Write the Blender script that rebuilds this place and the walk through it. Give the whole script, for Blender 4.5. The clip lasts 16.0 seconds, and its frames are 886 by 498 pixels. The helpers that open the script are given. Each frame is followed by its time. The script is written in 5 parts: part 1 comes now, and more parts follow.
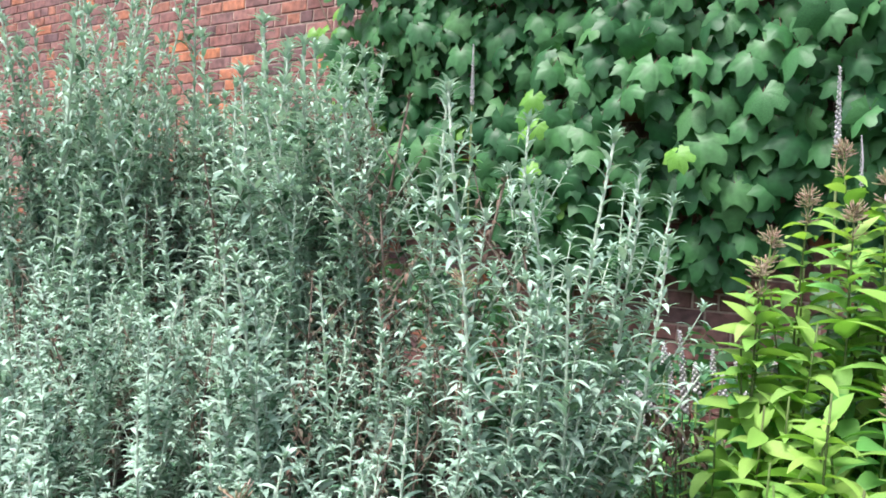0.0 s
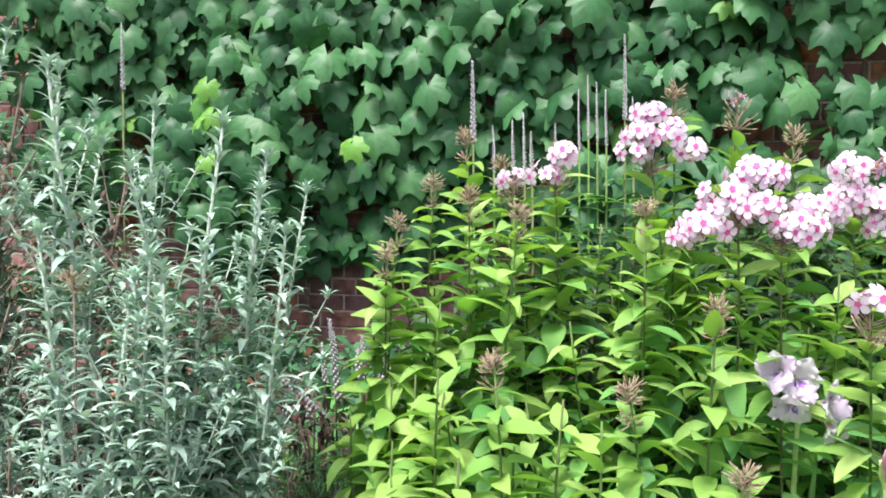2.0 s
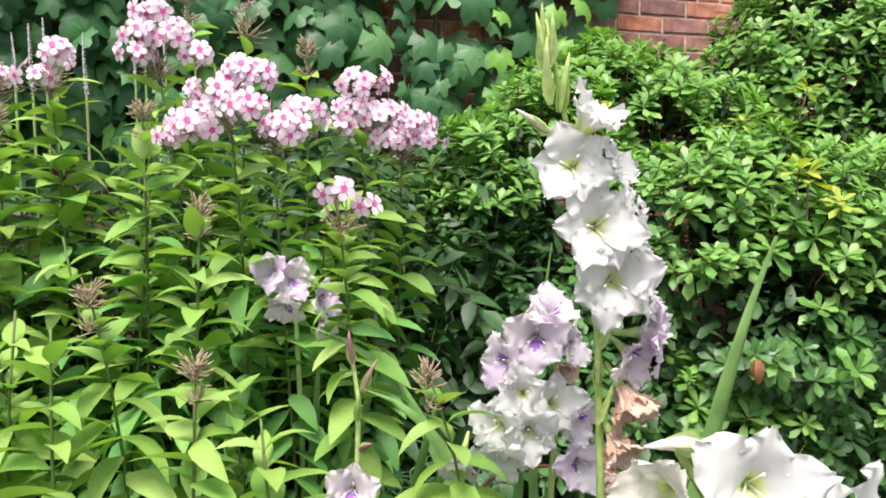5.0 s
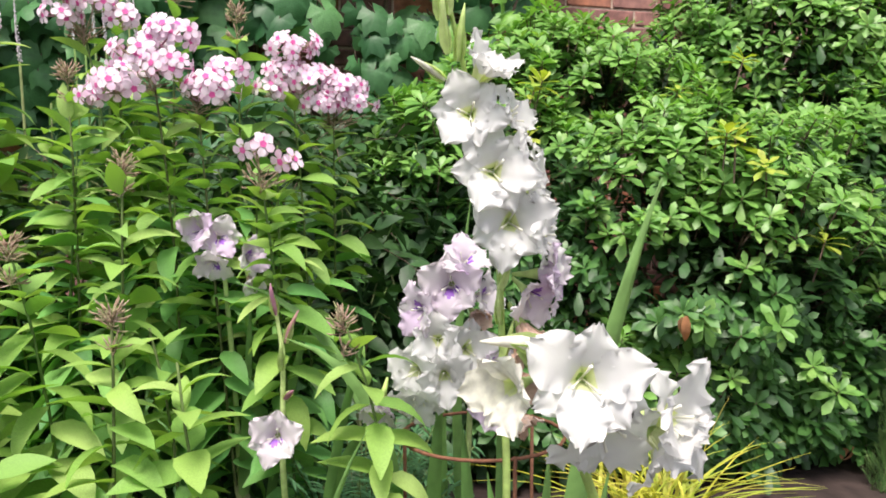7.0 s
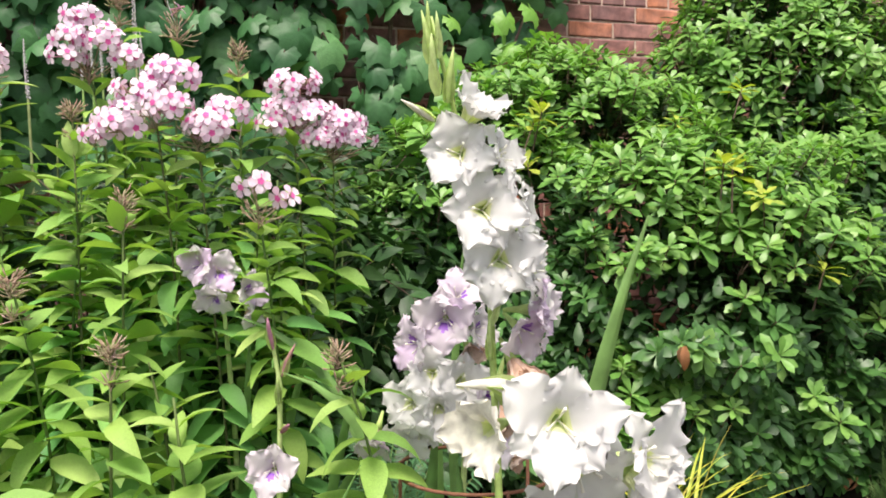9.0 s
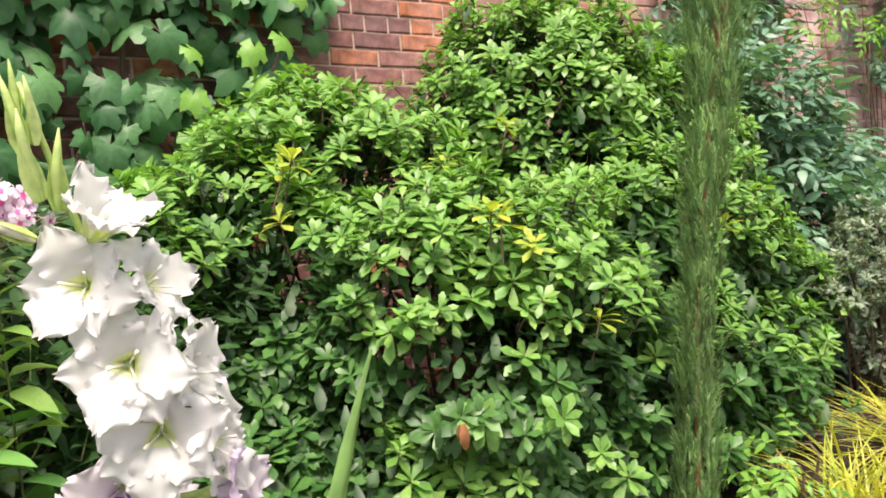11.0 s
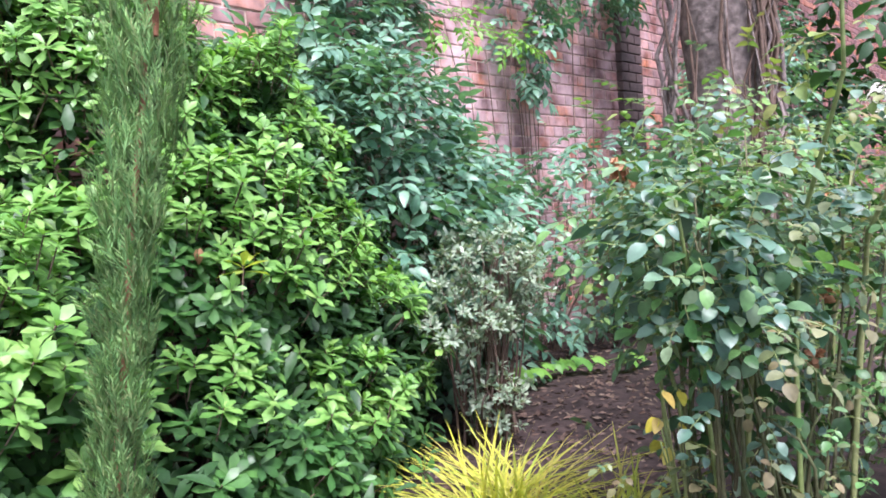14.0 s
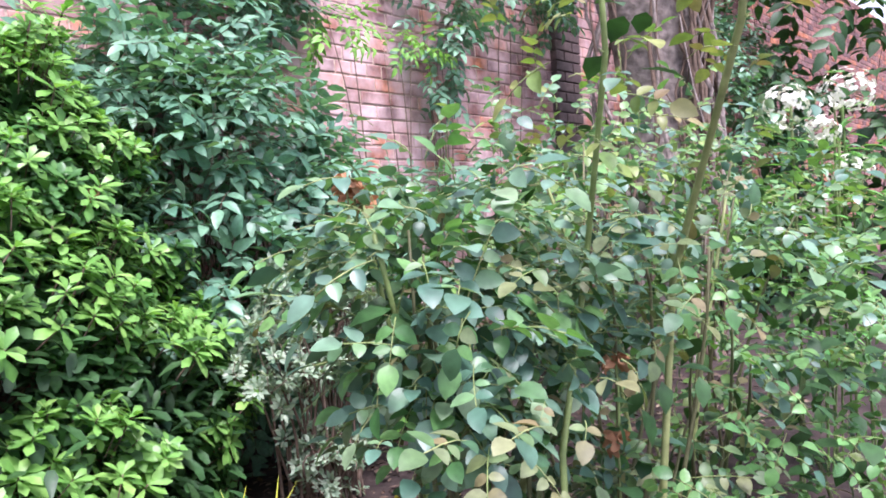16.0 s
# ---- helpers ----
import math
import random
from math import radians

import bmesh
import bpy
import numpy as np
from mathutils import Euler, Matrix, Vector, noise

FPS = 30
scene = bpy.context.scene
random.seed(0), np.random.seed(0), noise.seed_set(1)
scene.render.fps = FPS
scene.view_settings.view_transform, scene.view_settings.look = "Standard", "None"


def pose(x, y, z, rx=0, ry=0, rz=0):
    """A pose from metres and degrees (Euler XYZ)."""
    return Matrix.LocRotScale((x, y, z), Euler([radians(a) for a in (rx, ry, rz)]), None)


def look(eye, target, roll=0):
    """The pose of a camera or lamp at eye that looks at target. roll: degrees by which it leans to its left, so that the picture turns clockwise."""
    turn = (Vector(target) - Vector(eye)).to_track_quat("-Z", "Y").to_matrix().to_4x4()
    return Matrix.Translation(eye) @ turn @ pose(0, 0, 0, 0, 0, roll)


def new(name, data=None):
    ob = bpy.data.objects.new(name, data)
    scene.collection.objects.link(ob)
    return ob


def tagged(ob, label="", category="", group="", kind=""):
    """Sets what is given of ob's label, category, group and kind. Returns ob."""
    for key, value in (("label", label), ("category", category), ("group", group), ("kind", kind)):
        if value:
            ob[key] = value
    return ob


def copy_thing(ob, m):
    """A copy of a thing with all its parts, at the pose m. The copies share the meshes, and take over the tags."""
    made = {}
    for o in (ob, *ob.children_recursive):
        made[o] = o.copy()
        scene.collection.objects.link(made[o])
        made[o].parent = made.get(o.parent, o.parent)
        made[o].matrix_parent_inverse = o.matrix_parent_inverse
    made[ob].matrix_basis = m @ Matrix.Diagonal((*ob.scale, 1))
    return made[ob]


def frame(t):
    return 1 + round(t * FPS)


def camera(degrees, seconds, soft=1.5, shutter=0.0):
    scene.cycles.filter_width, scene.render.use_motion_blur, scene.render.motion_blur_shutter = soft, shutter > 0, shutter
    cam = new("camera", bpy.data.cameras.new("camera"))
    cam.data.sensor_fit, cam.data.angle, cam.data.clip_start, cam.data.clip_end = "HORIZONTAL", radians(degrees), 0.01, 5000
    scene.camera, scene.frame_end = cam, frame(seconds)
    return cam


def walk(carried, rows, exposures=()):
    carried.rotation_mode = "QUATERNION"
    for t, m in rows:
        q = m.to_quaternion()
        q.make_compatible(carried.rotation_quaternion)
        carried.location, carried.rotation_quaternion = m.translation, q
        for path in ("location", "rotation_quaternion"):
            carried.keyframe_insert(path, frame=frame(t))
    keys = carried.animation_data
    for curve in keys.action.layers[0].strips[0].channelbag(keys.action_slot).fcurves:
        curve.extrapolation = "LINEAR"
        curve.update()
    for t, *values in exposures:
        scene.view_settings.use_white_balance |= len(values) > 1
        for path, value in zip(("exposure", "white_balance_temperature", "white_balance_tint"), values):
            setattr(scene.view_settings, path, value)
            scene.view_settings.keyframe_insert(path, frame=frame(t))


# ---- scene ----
cam = camera(61.0, 16.0, soft=1.8)
PATH = [
    (0, (0.546, 0.09, 1.295), (-0.573, 1.747, 1.234), 3.0),
    (0.5, (0.587, 0.142, 1.292), (-0.338, 1.914, 1.238), 1.9),
    (1, (0.616, 0.167, 1.294), (-0.155, 2.012, 1.247), 1.4),
    (1.5, (0.645, 0.189, 1.293), (0.006, 2.083, 1.249), 1.4),
    (2, (0.685, 0.21, 1.292), (0.218, 2.154, 1.241), 0.9),
    (2.5, (0.712, 0.204, 1.297), (0.422, 2.182, 1.244), 0.3),
    (3, (0.736, 0.187, 1.288), (0.605, 2.182, 1.243), 0.7),
    (3.5, (0.787, 0.185, 1.261), (0.834, 2.184, 1.224), 1.2),
    (4, (0.848, 0.205, 1.231), (1.06, 2.193, 1.178), 0.9),
    (4.5, (0.885, 0.226, 1.218), (1.193, 2.2, 1.138), 0.7),
    (5, (0.946, 0.264, 1.185), (1.353, 2.219, 1.071), 0.4),
    (5.2, (0.965, 0.274, 1.186), (1.416, 2.218, 1.049), 0.4),
    (7.3, (1.015, 0.188, 1.138), (1.494, 2.123, 0.984), -0.1),
    (7.5, (1.005, 0.176, 1.138), (1.475, 2.115, 1.001), 0.2),
    (7.8, (0.996, 0.168, 1.142), (1.452, 2.112, 1.028), 0.3),
    (8, (0.994, 0.169, 1.144), (1.445, 2.115, 1.044), 0.1),
    (8.2, (0.995, 0.168, 1.147), (1.439, 2.116, 1.055), -0.2),
    (10.3, (1.172, 0.308, 1.213), (1.785, 2.209, 1.122), -2.5),
    (10.5, (1.196, 0.337, 1.231), (1.909, 2.204, 1.151), -2.9),
    (11, (1.227, 0.398, 1.257), (2.174, 2.159, 1.193), -4.2),
    (11.5, (1.283, 0.428, 1.279), (2.407, 2.08, 1.215), -4.8),
    (12, (1.419, 0.416, 1.286), (2.651, 1.99, 1.21), -4.3),
    (12.5, (1.573, 0.406, 1.288), (2.886, 1.911, 1.19), -3.7),
    (13, (1.729, 0.428, 1.286), (3.134, 1.845, 1.161), -4.7),
    (13.5, (1.884, 0.477, 1.305), (3.344, 1.84, 1.194), -5.0),
    (14, (2.075, 0.447, 1.295), (3.537, 1.807, 1.19), -4.1),
    (14.5, (2.233, 0.395, 1.298), (3.658, 1.795, 1.195), -3.5),
    (15, (2.389, 0.389, 1.294), (3.813, 1.79, 1.2), -3.7),
    (15.5, (2.565, 0.391, 1.302), (4.031, 1.75, 1.225), -4.1),
    (16, (2.75, 0.344, 1.289), (4.225, 1.693, 1.22), -3.6),
]
EXPOSURES = [(0.0, 1.34, 6150, 14), (3.0, 1.36, 6300, 16), (5.0, 1.13, 6600, 17), (8.0, 1.03, 6700, 18), (11.5, 1.34, 7200, 22), (12.7, 1.55, 5800, 27), (16.0, 1.66, 5800, 31)]
walk(cam, [(t, look(eye, target, roll)) for t, eye, target, roll in PATH], EXPOSURES)

# ---- world and sun: bright overcast day ----
world = bpy.data.worlds.new("world")
scene.world = world
world.use_nodes = True
wn = world.node_tree.nodes
sky = wn.new("ShaderNodeTexSky")
sky.sky_type = "NISHITA"
sky.sun_disc = False
sky.sun_elevation = radians(65)
sky.sun_rotation = radians(200)
soft_sky = wn.new("ShaderNodeHueSaturation")
soft_sky.inputs["Saturation"].default_value = 0.35
world.node_tree.links.new(sky.outputs[0], soft_sky.inputs["Color"])
world.node_tree.links.new(soft_sky.outputs[0], wn["Background"].inputs[0])
wn["Background"].inputs[1].default_value = 0.122
sun = new("sun", bpy.data.lights.new("sun", "SUN"))
sun.data.energy = 3.4
sun.data.angle = radians(26)
sun.data.color = (1.0, 0.95, 0.87)
sun.matrix_world = look((-0.9, -2.4, 5.6), (0, 0, 0))


# ---- mesh helpers ----
rng = np.random.RandomState(7)
SOIL = 0.40
WALL = 3.42


def unit(v):
    v = np.asarray(v, float)
    return v / max(np.linalg.norm(v), 1e-9)


def turn(along, face):
    """Rotation whose y column runs along the leaf and whose z column is its upper face."""
    y = unit(along)
    z = np.asarray(face, float) - np.dot(face, y) * y
    if np.linalg.norm(z) < 1e-4:
        z = np.array((1.0, 0, 0)) - y[0] * y
    z = unit(z)
    return np.stack((np.cross(y, z), y, z), axis=1)


class Geo:
    """Vertices and faces gathered from many pieces, each with a material slot."""

    def __init__(self):
        self.v, self.f, self.m, self.n = [], [], [], 0

    def add(self, verts, faces, slot=0):
        verts = np.asarray(verts, float)
        n = self.n
        self.v.append(verts)
        self.f.extend([tuple(i + n for i in f) for f in faces])
        self.m.extend([slot] * len(faces))
        self.n += len(verts)

    def put(self, shape, at, r, scale=1.0, slot=0):
        self.add(shape[0] * scale @ r.T + np.asarray(at), shape[1], slot)

    def mesh(self, name, mats, smooth=True):
        me = bpy.data.meshes.new(name)
        me.from_pydata(np.concatenate(self.v).tolist(), [], self.f)
        for m in mats:
            me.materials.append(m)
        me.polygons.foreach_set("material_index", self.m)
        if smooth:
            me.polygons.foreach_set("use_smooth", [True] * len(self.f))
        me.update()
        return me


def merge(rest, g, at, rot, size, swap={}):
    v = np.concatenate(g.v) * size @ rot.T + at
    n0 = rest.n
    rest.v.append(v)
    rest.f.extend([tuple(q + n0 for q in f) for f in g.f])
    rest.m.extend([swap.get(q, q) for q in g.m])
    rest.n += len(v)


def thing(name, at, label, category, group="", kind=""):
    ob = new(name)
    ob.location = at
    ob.empty_display_size = 0.05
    return tagged(ob, label, category, group, kind)


def part(name, me, parent, label="", kind=""):
    if isinstance(me, tuple):
        me = me[0].mesh(name, me[1])
    ob = new(name, me)
    ob.parent = parent
    return tagged(ob, label, kind=kind)


def piece(name, me, parent, at, r, scale=1.0):
    ob = new(name, me)
    ob.parent = parent
    m = Matrix(np.vstack((np.hstack((r * scale, np.reshape(at, (3, 1)))), (0, 0, 0, 1))).tolist())
    ob.matrix_basis = m
    return ob


def tube(geo, pts, radii, sides=6, slot=0):
    """A bent, tapered round rod through pts."""
    pts = np.asarray(pts, float)
    rings = []
    for i, p in enumerate(pts):
        d = unit(pts[min(i + 1, len(pts) - 1)] - pts[max(i - 1, 0)])
        side = unit(np.cross(d, (0.31, 0.94, 0.12)))
        up = np.cross(d, side)
        r = radii[i] if np.ndim(radii) else radii
        a = np.arange(sides) * 2 * math.pi / sides
        rings.append(p + r * (np.outer(np.cos(a), side) + np.outer(np.sin(a), up)))
    v = np.concatenate(rings + [pts[-1:]])
    f = []
    for i in range(len(pts) - 1):
        for k in range(sides):
            j = (k + 1) % sides
            f.append((i * sides + k, i * sides + j, (i + 1) * sides + j, (i + 1) * sides + k))
    e = (len(pts) - 1) * sides
    f += [(e + k, e + (k + 1) % sides, len(v) - 1) for k in range(sides)]
    geo.add(v, f, slot)


def bend(base, tip, sag=(0, 0, 0), n=6):
    s = np.linspace(0, 1, n)[:, None]
    return np.asarray(base) * (1 - s) + np.asarray(tip) * s + np.asarray(sag) * (4 * s * (1 - s))


LANCE = lambda s: math.sin(math.pi * min(1, 0.06 + 0.94 * s) ** 0.75) ** 0.9
OVATE = lambda s: math.sin(math.pi * s ** 0.72) ** 0.8 if 0 < s < 1 else 0.0
ROUND = lambda s: math.sin(math.pi * s ** 0.78) ** 0.66 if 0 < s < 1 else 0.03
OBOVATE = lambda s: (0.14 + 0.86 * s ** 0.9) * (1 - 0.86 * max(0, (s - 0.58) / 0.42) ** 2.2) ** 0.5 * 1.15
SPOON = lambda s: (0.12 + 0.88 * min(1, s / 0.66) ** 1.2) * (1 if s < 0.66 else max(0.02, 1 - ((s - 0.66) / 0.345) ** 2) ** 0.62)
STRAP = lambda s: min(1, 0.55 + s) * (1 - s ** 4) ** 0.9


def leaf(length, width, n=5, fold=0.35, curl=0.5, profile=LANCE, start=0.0, wave=0.0):
    """A leaf blade along +y, folded up along its midrib and curling down by curl radians."""
    v, f = [], []
    y = z = 0.0
    for i in range(n + 1):
        s = i / n
        half = max(width / 2 * profile(s), width * 0.02)
        w = wave * half * math.sin(i * 2.4)
        v += [(-half, y, z + fold * half + w), (0, y, z), (half, y, z + fold * half - w)]
        a = start - curl * (s + 0.5 / n)
        y += length / n * math.cos(a)
        z += length / n * math.sin(a)
    for i in range(n):
        a = 3 * i
        f += [(a, a + 1, a + 4, a + 3), (a + 1, a + 2, a + 5, a + 4)]
    return np.array(v), f


def lobed(size, seed):
    """A broad toothed leaf with three to five pointed lobes, its stalk at the origin."""
    r = random.Random(seed)
    lobes = [(0, 1.0), (0.98, 0.90), (-0.98, 0.90), (2.0, 0.72), (-2.0, 0.72)]
    n = 26
    rim, mid = [], []
    for i in range(n):
        a = -2.75 + 5.5 * i / (n - 1)
        rad = 0.0
        for c, q in lobes:
            rad = max(rad, q * (1 - 0.42 * min(1, abs(a - c) / 0.6) ** 1.2))
        rad = max(rad, 0.56) * (1 + (0.055 if i % 2 else -0.05) + r.uniform(-0.03, 0.03))
        x, y = 0.62 * size * rad * math.sin(a), 0.62 * size * rad * math.cos(a)
        rim.append((x, y, -0.9 * (x * x + max(y, 0) ** 2) / size + r.uniform(-0.02, 0.02) * size))
        mid.append((x * 0.5, y * 0.5, -0.2 * (x * x + y * y) / size + 0.008 * size * (1 if i % 4 < 2 else -1)))
    v = [(0, 0, 0)] + mid + rim
    f = []
    for i in range(n - 1):
        f.append((0, i + 2, i + 1))
        f.append((1 + i, 2 + i, 2 + n + i, 1 + n + i))
    v = np.array(v)
    v[:, 1] += 0.02 * size
    return v, f


def ball(radius, squash=1.0, rings=4, sides=6):
    v = [(0, 0, radius * squash)]
    for i in range(1, rings):
        a = math.pi * i / rings
        v += [(radius * math.sin(a) * math.cos(2 * math.pi * k / sides), radius * math.sin(a) * math.sin(2 * math.pi * k / sides), radius * squash * math.cos(a)) for k in range(sides)]
    v.append((0, 0, -radius * squash))
    f = [(0, 1 + k, 1 + (k + 1) % sides) for k in range(sides)]
    for i in range(rings - 2):
        for k in range(sides):
            a, b = 1 + i * sides + k, 1 + i * sides + (k + 1) % sides
            f.append((a, a + sides, b + sides, b))
    e = len(v) - 1
    f += [(e, e - sides + (k + 1) % sides, e - sides + k) for k in range(sides)]
    return np.array(v), f


def around(a, lift):
    """A unit direction at angle a round the stem, lifted by lift radians."""
    return np.array((math.cos(a) * math.cos(lift), math.sin(a) * math.cos(lift), math.sin(lift)))


# ---- materials ----
def material(name, rough=0.6, spec=0.5):
    m = bpy.data.materials.new(name)
    m.use_nodes = True
    b = m.node_tree.nodes["Principled BSDF"]
    b.inputs["Roughness"].default_value = rough
    b.inputs["Specular IOR Level"].default_value = spec
    return m, m.node_tree.nodes, m.node_tree.links, b


def varied(nodes, links, colours, places=None):
    """A colour picked at random for each piece or each island of a joined mesh."""
    info = nodes.new("ShaderNodeObjectInfo")
    geo = nodes.new("ShaderNodeNewGeometry")
    add = nodes.new("ShaderNodeMath")
    add.operation = "ADD"
    links.new(info.outputs["Random"], add.inputs[0])
    links.new(geo.outputs["Random Per Island"], add.inputs[1])
    fr = nodes.new("ShaderNodeMath")
    fr.operation = "FRACT"
    links.new(add.outputs[0], fr.inputs[0])
    ramp = nodes.new("ShaderNodeValToRGB")
    e = ramp.color_ramp.elements
    while len(e) < len(colours):
        e.new(0.5)
    for i, c in enumerate(colours):
        e[i].position = places[i] if places else i / (len(colours) - 1)
        e[i].color = (*c, 1)
    links.new(fr.outputs[0], ramp.inputs[0])
    return ramp.outputs[0], fr.outputs[0]


def mottled(nodes, links, colour, scale, low, high, detail=4):
    """Multiplies a colour's brightness by noise between low and high."""
    co = nodes.new("ShaderNodeTexCoord")
    nz = nodes.new("ShaderNodeTexNoise")
    nz.inputs["Scale"].default_value = scale
    nz.inputs["Detail"].default_value = detail
    links.new(co.outputs["Object"], nz.inputs["Vector"])
    rg = nodes.new("ShaderNodeMapRange")
    rg.inputs["From Min"].default_value, rg.inputs["From Max"].default_value = 0.3, 0.7
    rg.inputs["To Min"].default_value, rg.inputs["To Max"].default_value = low, high
    links.new(nz.outputs[0], rg.inputs["Value"])
    hs = nodes.new("ShaderNodeHueSaturation")
    links.new(colour, hs.inputs["Color"])
    links.new(rg.outputs[0], hs.inputs["Value"])
    return hs.outputs[0], nz.outputs[0]


def foliage(name, colours, places=None, rough=0.5, through_light=0.3, spec=0.4, grain=70, glow=(1.1, 1.25, 0.5), low=0.78, high=1.2):
    """Leaf or petal: a varied, mottled surface that also lets light through."""
    m, nodes, links, b = material(name, rough, spec)
    col, _ = varied(nodes, links, colours, places)
    col, nz = mottled(nodes, links, col, grain, low, high)
    links.new(col, b.inputs["Base Color"])
    bump = nodes.new("ShaderNodeBump")
    bump.inputs["Strength"].default_value = 0.25
    bump.inputs["Distance"].default_value = 0.002
    links.new(nz, bump.inputs["Height"])
    links.new(bump.outputs[0], b.inputs["Normal"])
    tr = nodes.new("ShaderNodeBsdfTranslucent")
    mul = nodes.new("ShaderNodeMixRGB")
    mul.blend_type = "MULTIPLY"
    mul.inputs[0].default_value = 1.0
    mul.inputs[2].default_value = (*glow, 1)
    links.new(col, mul.inputs[1])
    links.new(mul.outputs[0], tr.inputs["Color"])
    mix = nodes.new("ShaderNodeMixShader")
    mix.inputs[0].default_value = through_light
    links.new(b.outputs[0], mix.inputs[1])
    links.new(tr.outputs[0], mix.inputs[2])
    links.new(mix.outputs[0], nodes["Material Output"].inputs["Surface"])
    return m


def solid(name, colours, rough=0.8, spec=0.3, grain=40, low=0.7, high=1.25, depth=0.004):
    m, nodes, links, b = material(name, rough, spec)
    col, _ = varied(nodes, links, colours)
    col, nz = mottled(nodes, links, col, grain, low, high, 6)
    links.new(col, b.inputs["Base Color"])
    bump = nodes.new("ShaderNodeBump")
    bump.inputs["Strength"].default_value = 0.6
    bump.inputs["Distance"].default_value = depth
    links.new(nz, bump.inputs["Height"])
    links.new(bump.outputs[0], b.inputs["Normal"])
    return m


SILVER = foliage("silver_leaf", [(0.25, 0.38, 0.29), (0.34, 0.48, 0.39), (0.47, 0.60, 0.50), (0.27, 0.41, 0.32), (0.37, 0.50, 0.40)], rough=0.8, through_light=0.2, spec=0.2, glow=(1, 1.1, 0.8))
# Greener lower leaves, darkened in colour for the shade between stems.
SILVER_LOW_SHADED = foliage("grey_green_shaded_leaf", [(0.035, 0.095, 0.052), (0.068, 0.15, 0.085), (0.115, 0.21, 0.13)], rough=0.7, through_light=0.2, glow=(1, 1.1, 0.7))
SILVER_STEM = solid("silver_stem", [(0.33, 0.41, 0.31), (0.42, 0.49, 0.40)], grain=120)
DRY = foliage("dry_leaf", [(0.10, 0.062, 0.048), (0.18, 0.125, 0.095), (0.08, 0.05, 0.04), (0.16, 0.19, 0.12), (0.24, 0.185, 0.15)], rough=0.85, through_light=0.1, spec=0.15, glow=(1, 0.9, 0.7))
DRY_STEM = solid("dry_stem", [(0.12, 0.09, 0.07), (0.20, 0.155, 0.12)], grain=90)
PHLOX_TOP = foliage("phlox_leaf_young", [(0.23, 0.42, 0.085), (0.33, 0.50, 0.12), (0.18, 0.37, 0.08), (0.40, 0.56, 0.17)], rough=0.55, through_light=0.35, spec=0.3)
PHLOX_LOW = foliage("phlox_leaf_old", [(0.09, 0.28, 0.08), (0.17, 0.40, 0.10), (0.13, 0.35, 0.09), (0.23, 0.46, 0.12)], rough=0.45, through_light=0.3)
PHLOX_STEM = solid("phlox_stem", [(0.09, 0.17, 0.04), (0.11, 0.13, 0.05)], grain=60)
SEED = foliage("seed_husk", [(0.30, 0.23, 0.14), (0.38, 0.25, 0.19), (0.25, 0.28, 0.12), (0.44, 0.31, 0.27)], rough=0.8, through_light=0.15, glow=(1, 0.9, 0.7))
PINK = foliage("pink_petal", [(0.79, 0.64, 0.74), (0.83, 0.75, 0.80), (0.76, 0.54, 0.68), (0.83, 0.79, 0.82)], rough=0.6, through_light=0.3, spec=0.2, glow=(1, 0.9, 1))
MAGENTA = foliage("magenta_eye", [(0.60, 0.08, 0.30), (0.68, 0.14, 0.38)], rough=0.6, through_light=0.2, glow=(1, 0.8, 0.9))
PINK_BUD = foliage("pink_bud", [(0.50, 0.22, 0.30), (0.62, 0.30, 0.42), (0.36, 0.22, 0.16)], rough=0.6, through_light=0.2, glow=(1, 0.8, 0.9))
WHITE = foliage("white_petal", [(0.76, 0.77, 0.76), (0.79, 0.80, 0.78)], rough=0.5, through_light=0.44, spec=0.2, grain=25, glow=(1, 1, 0.98), low=0.94, high=1.03)
LILAC = foliage("lilac_petal", [(0.79, 0.72, 0.79), (0.81, 0.78, 0.80), (0.73, 0.57, 0.78), (0.81, 0.79, 0.80)], rough=0.5, through_light=0.42, spec=0.2, grain=25, glow=(1, 0.97, 1), low=0.9, high=1.04)
PURPLE = foliage("purple_throat", [(0.26, 0.10, 0.52), (0.34, 0.14, 0.58)], rough=0.5, through_light=0.2, glow=(1, 0.9, 1))
THROAT = foliage("green_throat", [(0.74, 0.78, 0.46), (0.80, 0.82, 0.58)], rough=0.5, through_light=0.36, low=0.92, high=1.05)
WILTED = foliage("wilted_petal", [(0.55, 0.36, 0.26), (0.62, 0.46, 0.36), (0.66, 0.56, 0.50)], rough=0.7, through_light=0.3, glow=(1, 0.9, 0.8))
BUD_GREEN = foliage("green_bud", [(0.42, 0.58, 0.17), (0.52, 0.64, 0.28)], rough=0.45, through_light=0.25)
SWORD = foliage("sword_leaf", [(0.12, 0.26, 0.07), (0.18, 0.34, 0.10), (0.14, 0.28, 0.08)], rough=0.45, through_light=0.25, grain=30)
VINE = foliage("vine_leaf", [(0.018, 0.085, 0.028), (0.042, 0.15, 0.050), (0.075, 0.22, 0.072), (0.026, 0.11, 0.037), (0.11, 0.27, 0.095)], rough=0.48, through_light=0.25, spec=0.38, grain=35)
VINE_YOUNG = foliage("vine_leaf_young", [(0.14, 0.34, 0.05), (0.20, 0.42, 0.07), (0.10, 0.28, 0.05)], rough=0.45, through_light=0.35, grain=35)
BARK_STEM = solid("woody_stem", [(0.10, 0.07, 0.05), (0.16, 0.11, 0.08)], grain=50)
